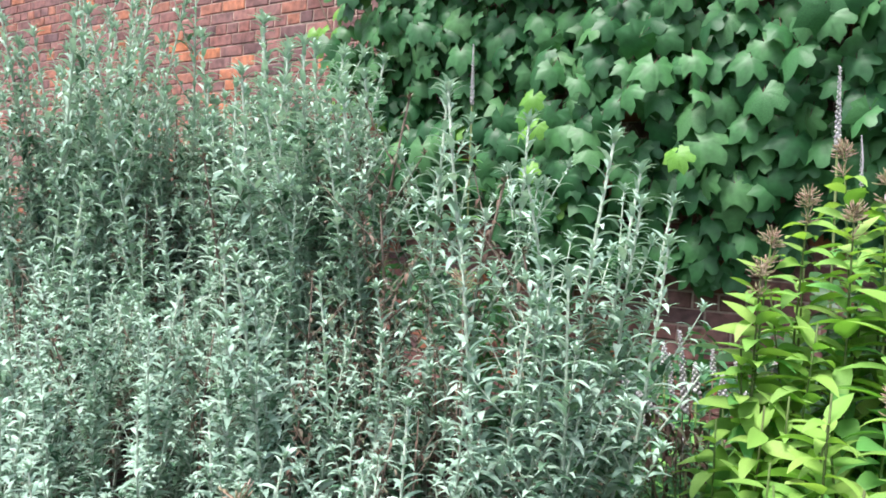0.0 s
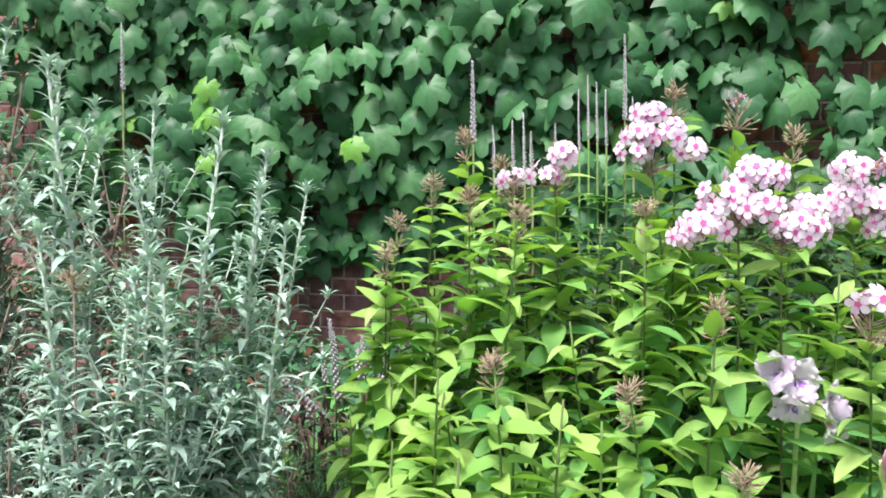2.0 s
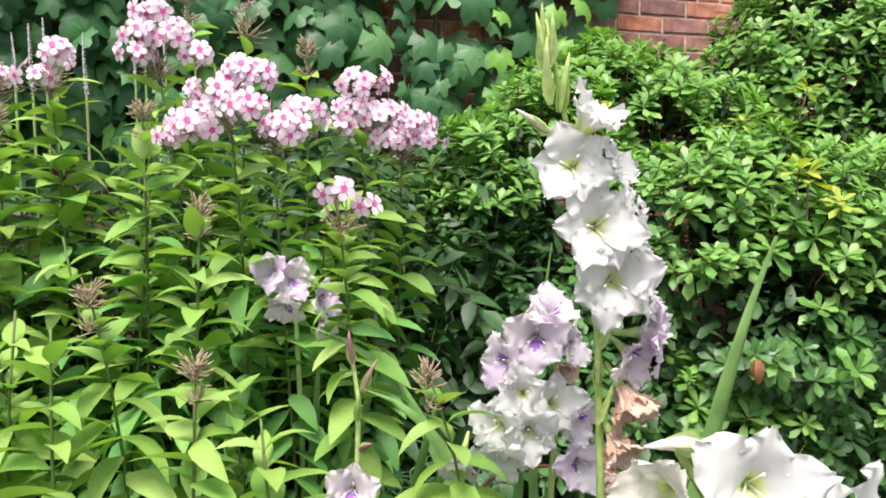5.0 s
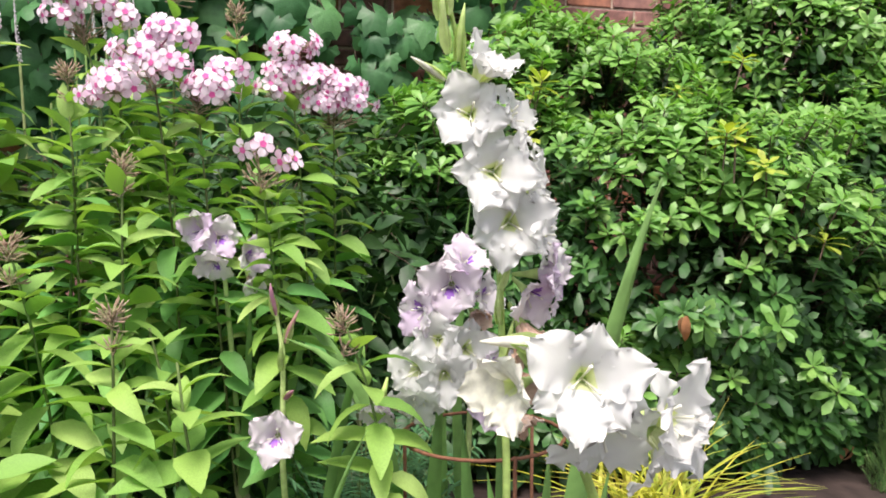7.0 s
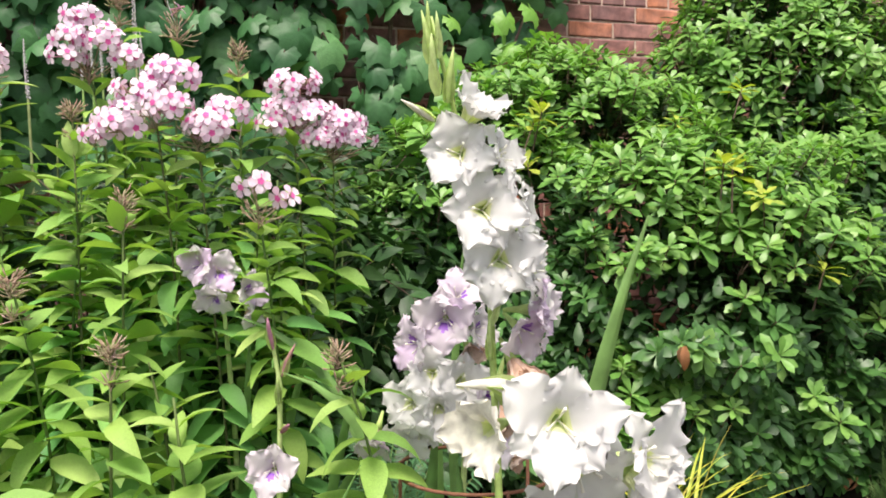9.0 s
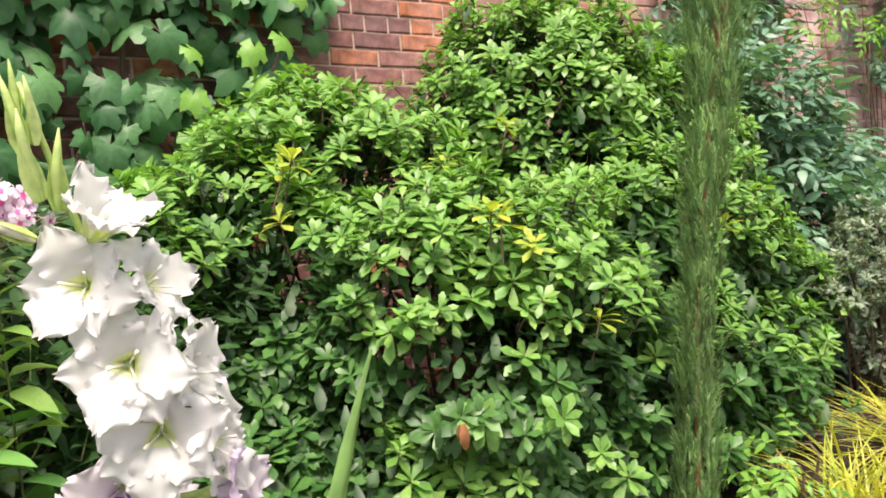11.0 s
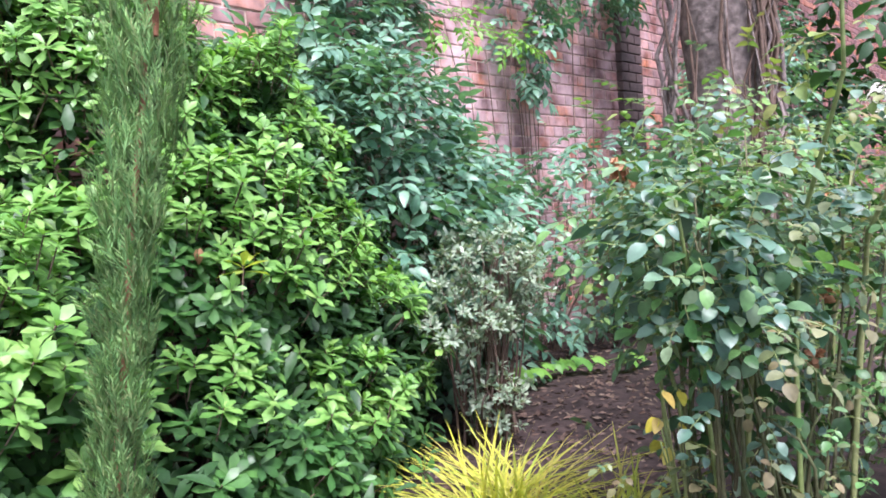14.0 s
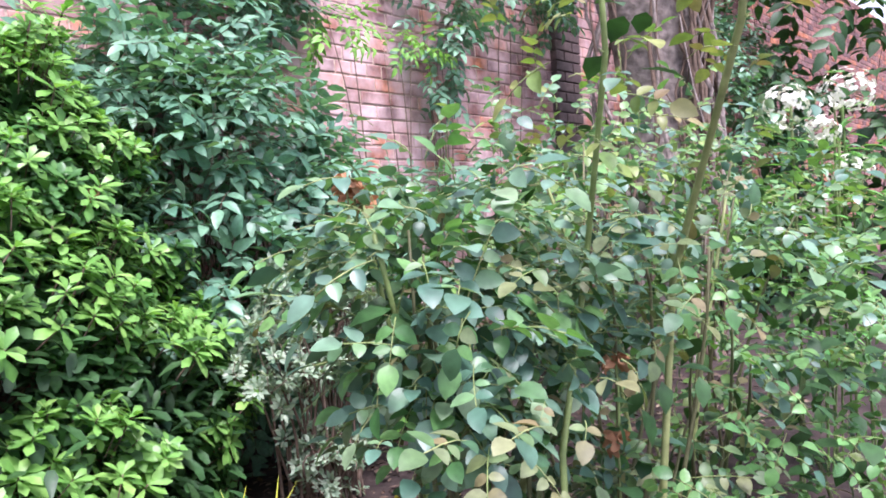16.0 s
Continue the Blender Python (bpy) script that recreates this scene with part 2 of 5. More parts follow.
# Real young growth, and lit against shaded sides, both put into this colour split.
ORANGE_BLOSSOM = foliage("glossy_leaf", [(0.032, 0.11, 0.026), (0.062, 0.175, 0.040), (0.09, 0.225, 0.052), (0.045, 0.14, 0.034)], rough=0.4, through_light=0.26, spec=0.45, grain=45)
NEW_GROWTH_LIT = foliage("glossy_young_lit_leaf", [(0.13, 0.31, 0.06), (0.20, 0.40, 0.09), (0.10, 0.26, 0.05), (0.26, 0.45, 0.11)], rough=0.42, through_light=0.32, spec=0.45, grain=45)
YELLOW_LEAF = foliage("yellow_leaf", [(0.34, 0.44, 0.06), (0.42, 0.47, 0.07), (0.28, 0.42, 0.07)], rough=0.45, through_light=0.35)
# Very dark green: shade deep inside the foliage is put into the leaf colour.
INNER_SHADE = foliage("inner_shade_leaf", [(0.018, 0.055, 0.018), (0.035, 0.10, 0.028), (0.03, 0.075, 0.02)], rough=0.5, through_light=0.2)
CYPRESS = foliage("cypress_spray", [(0.08, 0.19, 0.06), (0.14, 0.28, 0.085), (0.19, 0.34, 0.11), (0.10, 0.23, 0.075), (0.19, 0.24, 0.09), (0.15, 0.30, 0.095)], rough=0.7, through_light=0.15, spec=0.25, grain=17, low=0.5, high=1.45)
GRASS = foliage("yellow_grass", [(0.44, 0.46, 0.05), (0.58, 0.56, 0.08), (0.34, 0.44, 0.06), (0.50, 0.42, 0.10)], rough=0.5, through_light=0.3)
ROSE = foliage("rose_leaf", [(0.04, 0.105, 0.07), (0.09, 0.19, 0.13), (0.06, 0.14, 0.09), (0.15, 0.26, 0.18), (0.13, 0.26, 0.11), (0.19, 0.28, 0.15)], rough=0.4, through_light=0.22, spec=0.6, grain=50)
ROSE_OLD = foliage("rose_leaf_fading", [(0.13, 0.19, 0.07), (0.20, 0.16, 0.08), (0.08, 0.16, 0.06), (0.22, 0.24, 0.12), (0.06, 0.14, 0.06), (0.05, 0.12, 0.06)], rough=0.5, through_light=0.25)
ROSE_STEM = solid("rose_stem", [(0.07, 0.095, 0.035), (0.12, 0.11, 0.055)], rough=0.6, grain=40)
ROSE_YELLOW = foliage("rose_leaf_yellow", [(0.58, 0.48, 0.04), (0.44, 0.44, 0.06), (0.40, 0.30, 0.08)], rough=0.5, through_light=0.3)
CANE = solid("rose_cane", [(0.19, 0.26, 0.085), (0.25, 0.28, 0.11)], rough=0.5, grain=40)
RUSTY = foliage("withered_rose", [(0.40, 0.18, 0.08), (0.48, 0.26, 0.14), (0.30, 0.14, 0.07)], rough=0.8, through_light=0.2, glow=(1, 0.8, 0.6))
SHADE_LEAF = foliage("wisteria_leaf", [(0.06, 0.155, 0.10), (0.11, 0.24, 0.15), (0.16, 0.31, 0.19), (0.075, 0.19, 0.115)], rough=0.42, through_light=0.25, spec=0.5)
CREAM_EDGE = foliage("variegated_leaf", [(0.20, 0.28, 0.19), (0.38, 0.45, 0.33), (0.11, 0.19, 0.11), (0.27, 0.36, 0.24)], rough=0.5, through_light=0.25)
FERNY = foliage("feathery_leaf", [(0.04, 0.13, 0.055), (0.07, 0.19, 0.08), (0.05, 0.15, 0.06)], rough=0.6, through_light=0.25)
SPIRE = foliage("spire_bud", [(0.46, 0.42, 0.46), (0.56, 0.54, 0.55), (0.40, 0.42, 0.34)], rough=0.7, through_light=0.2, glow=(1, 1, 1))
BARK_RUST = solid("rusted_wire", [(0.13, 0.06, 0.035), (0.18, 0.08, 0.045)], rough=0.85, grain=120)
CREAM = foliage("cream_petal", [(0.78, 0.78, 0.66), (0.84, 0.84, 0.76)], rough=0.6, through_light=0.3, glow=(1, 1, 0.9))


def brick_material():
    m, nodes, links, b = material("brick", 0.85, 0.25)
    col, _ = varied(nodes, links, [(0.17, 0.078, 0.066), (0.24, 0.10, 0.080), (0.10, 0.055, 0.055), (0.20, 0.088, 0.074), (0.42, 0.15, 0.065), (0.14, 0.068, 0.064), (0.28, 0.13, 0.105), (0.115, 0.06, 0.058)])
    col, nz = mottled(nodes, links, col, 22, 0.45, 1.5, 9)
    # paler pinkish blotches, strongest round one point of the wall
    geo = nodes.new("ShaderNodeNewGeometry")
    dist = nodes.new("ShaderNodeVectorMath")
    dist.operation = "DISTANCE"
    dist.inputs[1].default_value = (6.0, 3.42, 2.0)
    links.new(geo.outputs["Position"], dist.inputs[0])
    big = nodes.new("ShaderNodeTexNoise")
    big.inputs["Scale"].default_value = 5.0
    big.inputs["Detail"].default_value = 6
    links.new(geo.outputs["Position"], big.inputs["Vector"])
    near = nodes.new("ShaderNodeMapRange")
    near.inputs["From Min"].default_value, near.inputs["From Max"].default_value = 0.3, 3.4
    near.inputs["To Min"].default_value, near.inputs["To Max"].default_value = 1.05, 0.12
    links.new(dist.outputs["Value"], near.inputs["Value"])
    mul = nodes.new("ShaderNodeMath")
    mul.operation = "MULTIPLY"
    links.new(near.outputs[0], mul.inputs[0])
    blot = nodes.new("ShaderNodeMapRange")
    blot.inputs["From Min"].default_value, blot.inputs["From Max"].default_value = 0.34, 0.66
    links.new(big.outputs[0], blot.inputs["Value"])
    links.new(blot.outputs[0], mul.inputs[1])
    mix = nodes.new("ShaderNodeMixRGB")
    mix.inputs[2].default_value = (0.64, 0.46, 0.46, 1)
    links.new(mul.outputs[0], mix.inputs[0])
    links.new(col, mix.inputs[1])
    links.new(mix.outputs[0], b.inputs["Base Color"])
    bump = nodes.new("ShaderNodeBump")
    bump.inputs["Strength"].default_value = 0.7
    bump.inputs["Distance"].default_value = 0.006
    links.new(nz, bump.inputs["Height"])
    links.new(bump.outputs[0], b.inputs["Normal"])
    return m


BRICK = brick_material()
MORTAR = solid("lime_mortar", [(0.42, 0.31, 0.25), (0.47, 0.36, 0.29)], rough=0.95, grain=60)
SOIL_MAT = solid("dark_soil", [(0.032, 0.022, 0.019), (0.032, 0.022, 0.019)], rough=0.95, grain=14, low=0.45, high=1.6, depth=0.02)
LITTER = foliage("leaf_litter", [(0.08, 0.05, 0.036), (0.15, 0.105, 0.08), (0.05, 0.032, 0.026), (0.22, 0.17, 0.12)], rough=0.9, through_light=0.05, spec=0.2)
TRUNK = solid("tree_bark", [(0.24, 0.20, 0.175), (0.24, 0.20, 0.175)], rough=0.95, grain=18, low=0.4, high=1.4, depth=0.03)

# ---- ground: lower walk in front, raised bed up to the wall ----
def ground_height(x, y):
    s = min(1, max(0, (y - 0.45) / 0.5))
    return SOIL * s * s * (3 - 2 * s)


gx = np.concatenate(([-400, -120, -40, -15], np.arange(-6, 10.1, 0.2), [18, 45, 130, 400]))
gy = np.concatenate(([-400, -120, -40, -12, -4], np.arange(-1.0, 3.5, 0.1), [4, 12, 40, 120, 400]))
gv, gf = [], []
for yy in gy:
    for xx in gx:
        fine = abs(xx) < 12 and 0.5 < yy < 3.6
        gv.append((xx, yy, ground_height(xx, yy) + (0.03 * noise.noise((xx * 2.5, yy * 2.5, 0)) if fine else 0)))
for i in range(len(gy) - 1):
    for j in range(len(gx) - 1):
        a = i * len(gx) + j
        gf.append((a, a + 1, a + 1 + len(gx), a + len(gx)))
g = Geo()
g.add(gv, gf)
tagged(new("ground", g.mesh("ground", [SOIL_MAT])), "dark brown bare garden soil", "ground", kind="structure")

# ---- brick wall core ----
g = Geo()
g.add([(x, y, z) for x in (-8, 40) for y in (WALL + 0.0045, WALL + 0.33) for z in (0.2, 4.3)],
      [(0, 1, 3, 2), (4, 6, 7, 5), (0, 4, 5, 1), (2, 3, 7, 6), (1, 5, 7, 3), (0, 2, 6, 4)])
wall = tagged(new("wall_brick", g.mesh("wall_brick", [MORTAR], False)), "old red brick garden wall with pale mortar joints", "wall", kind="structure")

# ---- climbing vine over the wall ----
def vine_bottom(x):
    return 1.17 + 0.10 * math.sin(3.1 * x + 1) + 0.08 * math.sin(7.3 * x) + (0.12 if x < -1 else 0) - 0.35 * min(1, max(0, (x - 0.2) / 0.8))


def vine_edge(z):
    """Left and right edge of the vine's cover at height z."""
    return -2.2 + 0.12 * math.sin(5 * z), 2.15 + 0.14 * math.sin(6 * z + 1) + 0.22 * (z - 1.9)


vine = thing("climbing_vine", (0, WALL, SOIL), "dense dark green climbing vine with broad lobed leaves", "climbing plant")
VINE_MESH = []
for k in range(5):
    g = Geo()
    g.put(lobed(1.0, 40 + k), (0, 0, 0), np.eye(3))
    VINE_MESH.append(g)
vine_leaf_meshes = [g.mesh("leaf", [VINE]) for g in VINE_MESH]
young_leaf_mesh = [g.mesh("leaf", [VINE_YOUNG]) for g in VINE_MESH]
rest = Geo()
stalks = Geo()
r = np.random.RandomState(3)
count = 0
near_leaves = 0
while count < 2900:
    x, z = r.uniform(-2.4, 2.5), r.uniform(0.7, 3.3)
    lo, hi = vine_edge(z)
    if not (lo < x < hi) or z < vine_bottom(x) or (x > 1.1 and z < 2.15 and r.rand() < 0.5):
        continue
    count += 1
    bulge = 0.34 + 0.16 * noise.noise((x * 1.7, z * 1.7, 4)) + 0.12 * noise.noise((x * 4, z * 4, 9))
    bulge *= min(1, 0.35 + (z - vine_bottom(x)) * 1.5) * min(1, 0.3 + (hi - x) * 0.9)
    depth = r.uniform(0.12, 1.0) ** 0.6 * bulge
    at = np.array((x, -0.03 - depth, z - SOIL))
    lean = r.uniform(-0.1, 1.25)
    face = unit((r.normal(0, 0.45), -math.cos(lean), math.sin(lean)))
    along = unit((r.normal(0, 0.75), -0.75 * math.sin(lean), -0.85))
    size = r.uniform(0.10, 0.195)
    k = r.randint(5)
    rot = turn(along, face)
    young = r.rand() < 0.035 and depth > 0.6 * bulge
    stem_at = at - along * 0.03 + np.array((0, 0.05, 0.03))
    tube(stalks, [at + np.array((r.normal(0, 0.03), 0.12, -0.04)), stem_at, at], 0.0022, 4)
    if (young or (depth > 0.62 * bulge and 1.1 < z < 2.35)) and near_leaves < 300:
        near_leaves += 1
        piece("leaf", (young_leaf_mesh if young else vine_leaf_meshes)[k], vine, at, rot, size * (0.75 if young else 1))
    else:
        shape = lobed(1.0, 40 + k)
        rest.put(shape, at, rot, size)
# bright young shoots at the right edge, at the foot of the cover and on the bare bricks
for x, y, z in [(2.02, 3.02, 1.78), (2.10, 3.0, 1.70), (1.96, 3.0, 1.66), (2.16, 3.05, 1.86), (2.05, 2.98, 1.60), (1.92, 3.04, 1.80), (2.2, 3.1, 2.12), (2.26, 3.2, 2.2),
                (-2.32, 3.2, 2.33), (-2.45, 3.2, 2.30), (-2.36, 3.22, 2.22), (-2.52, 3.22, 2.36), (-2.28, 3.2, 2.45), (-1.0, 2.95, 1.83), (-0.95, 2.95, 1.75), (-0.3, 2.9, 1.6), (1.75, 3.0, 1.58), (-0.95, 2.9, 1.58), (1.733, 2.95, 1.775), (1.892, 2.95, 1.912), (1.984, 2.95, 1.858), (1.832, 2.95, 1.871), (1.724, 2.95, 1.895), (2.019, 2.95, 1.80), (1.932, 2.95, 1.82)]:
    for j in range(1 if x > 1.7 else 2):
        at = np.array((x + r.normal(0, 0.04), y - WALL + r.normal(0, 0.02), z - SOIL + r.normal(0, 0.03)))
        piece("leaf", young_leaf_mesh[r.randint(5)], vine, at, turn((r.normal(0, 0.6), -0.4, -0.7), (r.normal(0, 0.3), -0.7, 0.7)), r.uniform(0.08, 0.125))
for x in np.arange(-1.9, 2.2, 0.32):
    p = [(x + r.normal(0, 0.1), -0.03, 0.0 if r.rand() < 0.4 else 0.8)]
    for k in range(9):
        p.append((p[-1][0] + r.normal(0, 0.10), -0.05 - 0.05 * r.rand(), p[-1][2] + 0.3))
    tube(stalks, p, np.linspace(0.012, 0.004, len(p)), 5)
part("foliage", (rest, [VINE]), vine, kind="stuff")
part("stem", (stalks, [BARK_STEM]), vine)

# ---- silver-leaved stems ----
HERB_GEO = {}


def silver_stem(seed, height, dry=False, split=False):
    r = np.random.RandomState(seed)
    ob = thing("silver_herb", (0, 0, -50), "", "plant")
    top = np.array((r.normal(0, 0.06), r.normal(0, 0.06), height))
    mid = np.array((r.normal(0, 0.02), r.normal(0, 0.02), 0))
    path = bend((0, 0, 0), top, mid, 8)
    g, leaves, low = Geo(), Geo(), Geo()
    tube(g, path, np.linspace(0.0054, 0.0024, 8), 5)
    axes = [(path, 0.16, 1.0, 1.0)]
    for k in range(r.randint(10, 15) if dry else r.randint(7, 11)):
        s = r.uniform(0.3, 0.92) if dry else r.uniform(0.25, 0.82)
        base = path[0] * (1 - s) + top * s + mid * 4 * s * (1 - s)
        d = around(r.uniform(0, 6.28), r.uniform(0.45, 1.0) if dry else r.uniform(0.75, 1.15))
        tip = base + d * r.uniform(0.08, 0.22) * height
        sub = bend(base, tip, d * 0, 4) + np.linspace(0, 1, 4)[:, None] ** 2 * np.array((0, 0, 0.03))
        tube(g, sub, np.linspace(0.0022, 0.001, 4), 4)
        axes.append((sub, 0.1, 0.75, 0.8))
    angle = r.uniform(0, 6.28)
    for pts, first, big, dense in axes:
        length = np.linalg.norm(pts[-1] - pts[0])
        n = max(8, int(length / 0.0115 * dense))
        for i in range(n):
            s = first + (1 - first) * (i + r.uniform(0, 0.5)) / n
            if dry and r.rand() < 0.45:
                continue
            q = s * (len(pts) - 1)
            a = int(min(q, len(pts) - 2))
            at = pts[a] + (pts[a + 1] - pts[a]) * (q - a)
            angle += 2.4 + r.normal(0, 0.25)
            young = max(0, (s - 0.8) / 0.2)
            size = big * (0.064 - 0.022 * young) * r.uniform(0.7, 1.2) * (0.8 + 0.2 * math.sin(3.14 * s)) * (0.6 if dry else 1)
            lift = 0.25 + 0.45 * young ** 1.5 + r.normal(0, 0.2) - (0.9 if dry else 0)
            d = around(angle, lift)
            shape = leaf(size, size * (0.31 if s < 0.6 else 0.26), 4 if big == 1.0 else 3, 0.35, r.uniform(0.7, 1.5), LANCE, 0.45)
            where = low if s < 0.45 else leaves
            if split and s > 0.45:
                gg = Geo()
                gg.put(shape, (0, 0, 0), np.eye(3))
                piece("leaf", gg.mesh("leaf", [SILVER]), ob, at, turn(d, (0, 0, 1)))
            else:
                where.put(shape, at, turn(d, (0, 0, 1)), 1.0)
        # crown of small leaves that rise and arch over
        for k in range(9):
            d = around(angle + k * 2.4, 0.45 + 0.09 * k)
            size = big * r.uniform(0.034, 0.052) * (1 - 0.04 * k) * (0.6 if dry else 1)
            leaves.put(leaf(size, size * 0.27, 3, 0.35, 1.3, LANCE, 0.5), pts[-1] - (0, 0, 0.006 - 0.0008 * k), turn(d, (0, 0, 1)))
    HERB_GEO[ob.name] = (g, leaves, low, dry)
    part("stem", (g, [DRY_STEM if dry else SILVER_STEM]), ob, kind="stuff")
    part("foliage", (leaves, [DRY if dry else SILVER]), ob, kind="stuff")
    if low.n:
        part("lower_leaves", (low, [DRY if dry else SILVER_LOW_SHADED]), ob, kind="stuff")
    return ob


def remove_thing(ob):
    for o in (*ob.children_recursive, ob):
        bpy.data.objects.remove(o)


def field_back(x):
    """How far back the silver planting reaches."""
    return 1.46 if x > -0.35 else 1.46 + min(0.85, (-0.35 - x) * 0.62)


silver_kinds = [silver_stem(100 + k, 1.0) for k in range(9)]
near_kinds = [silver_stem(200 + k, 1.0, split=True) for k in range(3)]
dry_kinds = [silver_stem(300 + k, 1.0, dry=True) for k in range(5)]
r = np.random.RandomState(12)
placed = []
filling = Geo()
tries = 0
near = 0
while len(placed) < 310 and tries < 40000:
    tries += 1
    x, y = r.uniform(-2.6, 0.17), r.uniform(0.74, 2.3)
    if y > field_back(x) or (x > 0.02 and y < 0.95) or x > 0.09 - 0.25 * max(0, y - 1.2):
        continue
    if any((x - a) ** 2 + (y - b) ** 2 < 0.0030 for a, b in placed):
        continue
    placed.append((x, y))
    top = 1.17 + 0.78 * (y - 1.0) - 0.10 * max(0, -x - 1.4)
    top -= abs(r.normal(0, 0.10)) + (r.uniform(0.08, 0.30) if len(placed) > 190 else 0.0)
    top += 0.10 * noise.noise((x * 3, y * 3, 2))
    dry_zone = math.exp(-((x + 0.45) / 0.28) ** 2 - ((y - 1.33) / 0.16) ** 2) + 0.8 * math.exp(-((x + 1.25) / 0.25) ** 2 - ((y - 1.3) / 0.2) ** 2) + 0.5 * math.exp(-((x + 1.2) / 0.3) ** 2 - ((y - 1.8) / 0.2) ** 2)
    band = math.exp(-((y - 1.31) / 0.17) ** 2) if x < -0.12 else 0
    top -= 0.19 * band
    if r.rand() < 0.3 * dry_zone + 0.30 * band + 0.06:
        src, word, grp = dry_kinds[r.randint(5)], "withered brown herb stem with dry hanging leaves", "withered herb stems"
        top -= 0.07
    elif y < 1.05 and x > -1.0 and near < 9 and len(placed) < 190:
        src, word, grp = near_kinds[near % 3], "upright silver-grey herb stem with narrow arching leaves", "silver herb stems"
        near += 1
    else:
        src, word, grp = silver_kinds[r.randint(9)], "upright silver-grey herb stem with narrow arching leaves", "silver herb stems"
    z0 = ground_height(x, y) - 0.02
    s = max(0.35, top - z0)
    lean = 6 if x < -0.25 else 3
    if len(placed) > 190:
        m = np.array(pose(x, y, z0, r.normal(0, lean), r.normal(0, lean), r.uniform(0, 360)) @ Matrix.Scale(min(1.35, s), 4))
        stem_geo, leaf_geo, low_geo, withered = HERB_GEO[src.name]
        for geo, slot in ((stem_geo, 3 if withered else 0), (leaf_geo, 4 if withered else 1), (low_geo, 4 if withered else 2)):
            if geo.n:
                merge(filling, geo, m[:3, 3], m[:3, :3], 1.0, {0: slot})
        continue
    c = copy_thing(src, pose(x, y, z0, r.normal(0, lean), r.normal(0, lean), r.uniform(0, 360)) @ Matrix.Scale(min(1.35, s), 4))
    tagged(c, word, "herb", grp)

tagged(new("herb_undergrowth", filling.mesh("herb_undergrowth", [SILVER_STEM, SILVER, SILVER_LOW_SHADED, DRY_STEM, DRY])), "lower silver and withered stems filling a herb planting", "herb", kind="stuff")

# stems that stand out of the planting
for x, y, top in [(-1.118, 1.0, 1.33), (-0.526, 1.0, 1.23), (-0.383, 1.0, 1.22), (-0.05, 1.0, 1.18), (-0.005, 1.1, 1.28), (0.028, 1.3, 1.45), (0.07, 1.4, 1.35), (-0.163, 1.5, 1.57), (-0.23, 1.5, 1.52),
                  (-0.403, 1.5, 1.59), (-0.789, 1.7, 1.77), (-0.86, 1.72, 1.76), (-0.66, 1.66, 1.70), (0.08, 1.12, 1.05), (0.03, 1.2, 1.22), (-0.27, 0.86, 0.99), (-0.01, 0.86, 1.05), (0.05, 1.25, 1.28), (-1.217, 1.8, 1.80), (-1.35, 1.9, 1.86), (-1.5, 2.0, 1.93), (-1.62, 2.1, 1.97), (-1.1, 1.85, 1.80), (-1.42, 2.05, 1.9), (-1.7, 2.15, 2.02), (-1.28, 1.95, 1.84), (-1.0, 1.75, 1.76), (0.05, 1.33, 1.38), (-0.08, 1.38, 1.42), (0.14, 1.3, 0.84), (0.17, 1.2, 0.80), (0.12, 1.42, 0.86), (0.16, 1.12, 0.82), (0.0, 1.44, 1.36), (0.10, 1.05, 0.86)]:
    z0 = ground_height(x, y) - 0.02
    c = copy_thing(silver_kinds[r.randint(9)], pose(x, y, z0, r.normal(0, 2), r.normal(0, 2), r.uniform(0, 360)) @ Matrix.Scale(top - z0, 4))
    tagged(c, "tall silver-grey herb stem with narrow arching leaves", "herb", "silver herb stems")
# taller, darker clump at the far end of the planting
for k in range(34):
    x, y = -2.0 + r.normal(0, 0.30), 1.66 + r.normal(0, 0.16)
    c = copy_thing(silver_kinds[r.randint(9)], pose(x, y, SOIL - 0.02, r.normal(0, 7), r.normal(0, 7), r.uniform(0, 360)) @ Matrix.Diagonal((1.1, 1.1, 1.76 - 0.5 * r.rand() ** 2, 1)))
    tagged(c, "tall grey-green herb stem in a dense clump", "herb", "tall grey-green clump")
for o in silver_kinds + near_kinds + dry_kinds:
    remove_thing(o)

# ---- border phlox ----
phlox_leaf_young = [(lambda s: (lambda gg: (gg.put(s, (0, 0, 0), np.eye(3)), gg)[1])(Geo()))(leaf(1.0, w, 5, f, c, OVATE, 0.1)) for w, f, c in ((0.40, 0.28, 0.8), (0.36, 0.32, 1.25), (0.44, 0.22, 0.5))]
phlox_young_mesh = [g.mesh("leaf", [PHLOX_TOP]) for g in phlox_leaf_young]
phlox_old_mesh = [g.mesh("leaf", [PHLOX_LOW]) for g in phlox_leaf_young]
phlox_faded_mesh = [g.mesh("leaf", [ROSE_OLD]) for g in phlox_leaf_young]


def phlox_flower():
    g = Geo()
    for k in range(5):
        a = k * 2 * math.pi / 5
        shape = leaf(0.0125, 0.0125, 3, 0.12, 0.35, OBOVATE, 0.15)
        g.put(shape, around(a, 0) * 0.0012, turn(around(a, 0), (0, 0, 1)))
    v = [(0, 0, 0.0016)] + [tuple(around(k * 2 * math.pi / 10, 0) * (0.0044 if k % 2 else 0.0034) + (0, 0, 0.0018)) for k in range(10)]
    g.add(v, [(0, 1 + k, 1 + (k + 1) % 10) for k in range(10)], 1)
    tube(g, [(0, 0, -0.02), (0, 0, 0)], 0.0012, 4, 2)
    return g.mesh("flower", [PINK, MAGENTA, PINK_BUD])


FLOWER = phlox_flower()


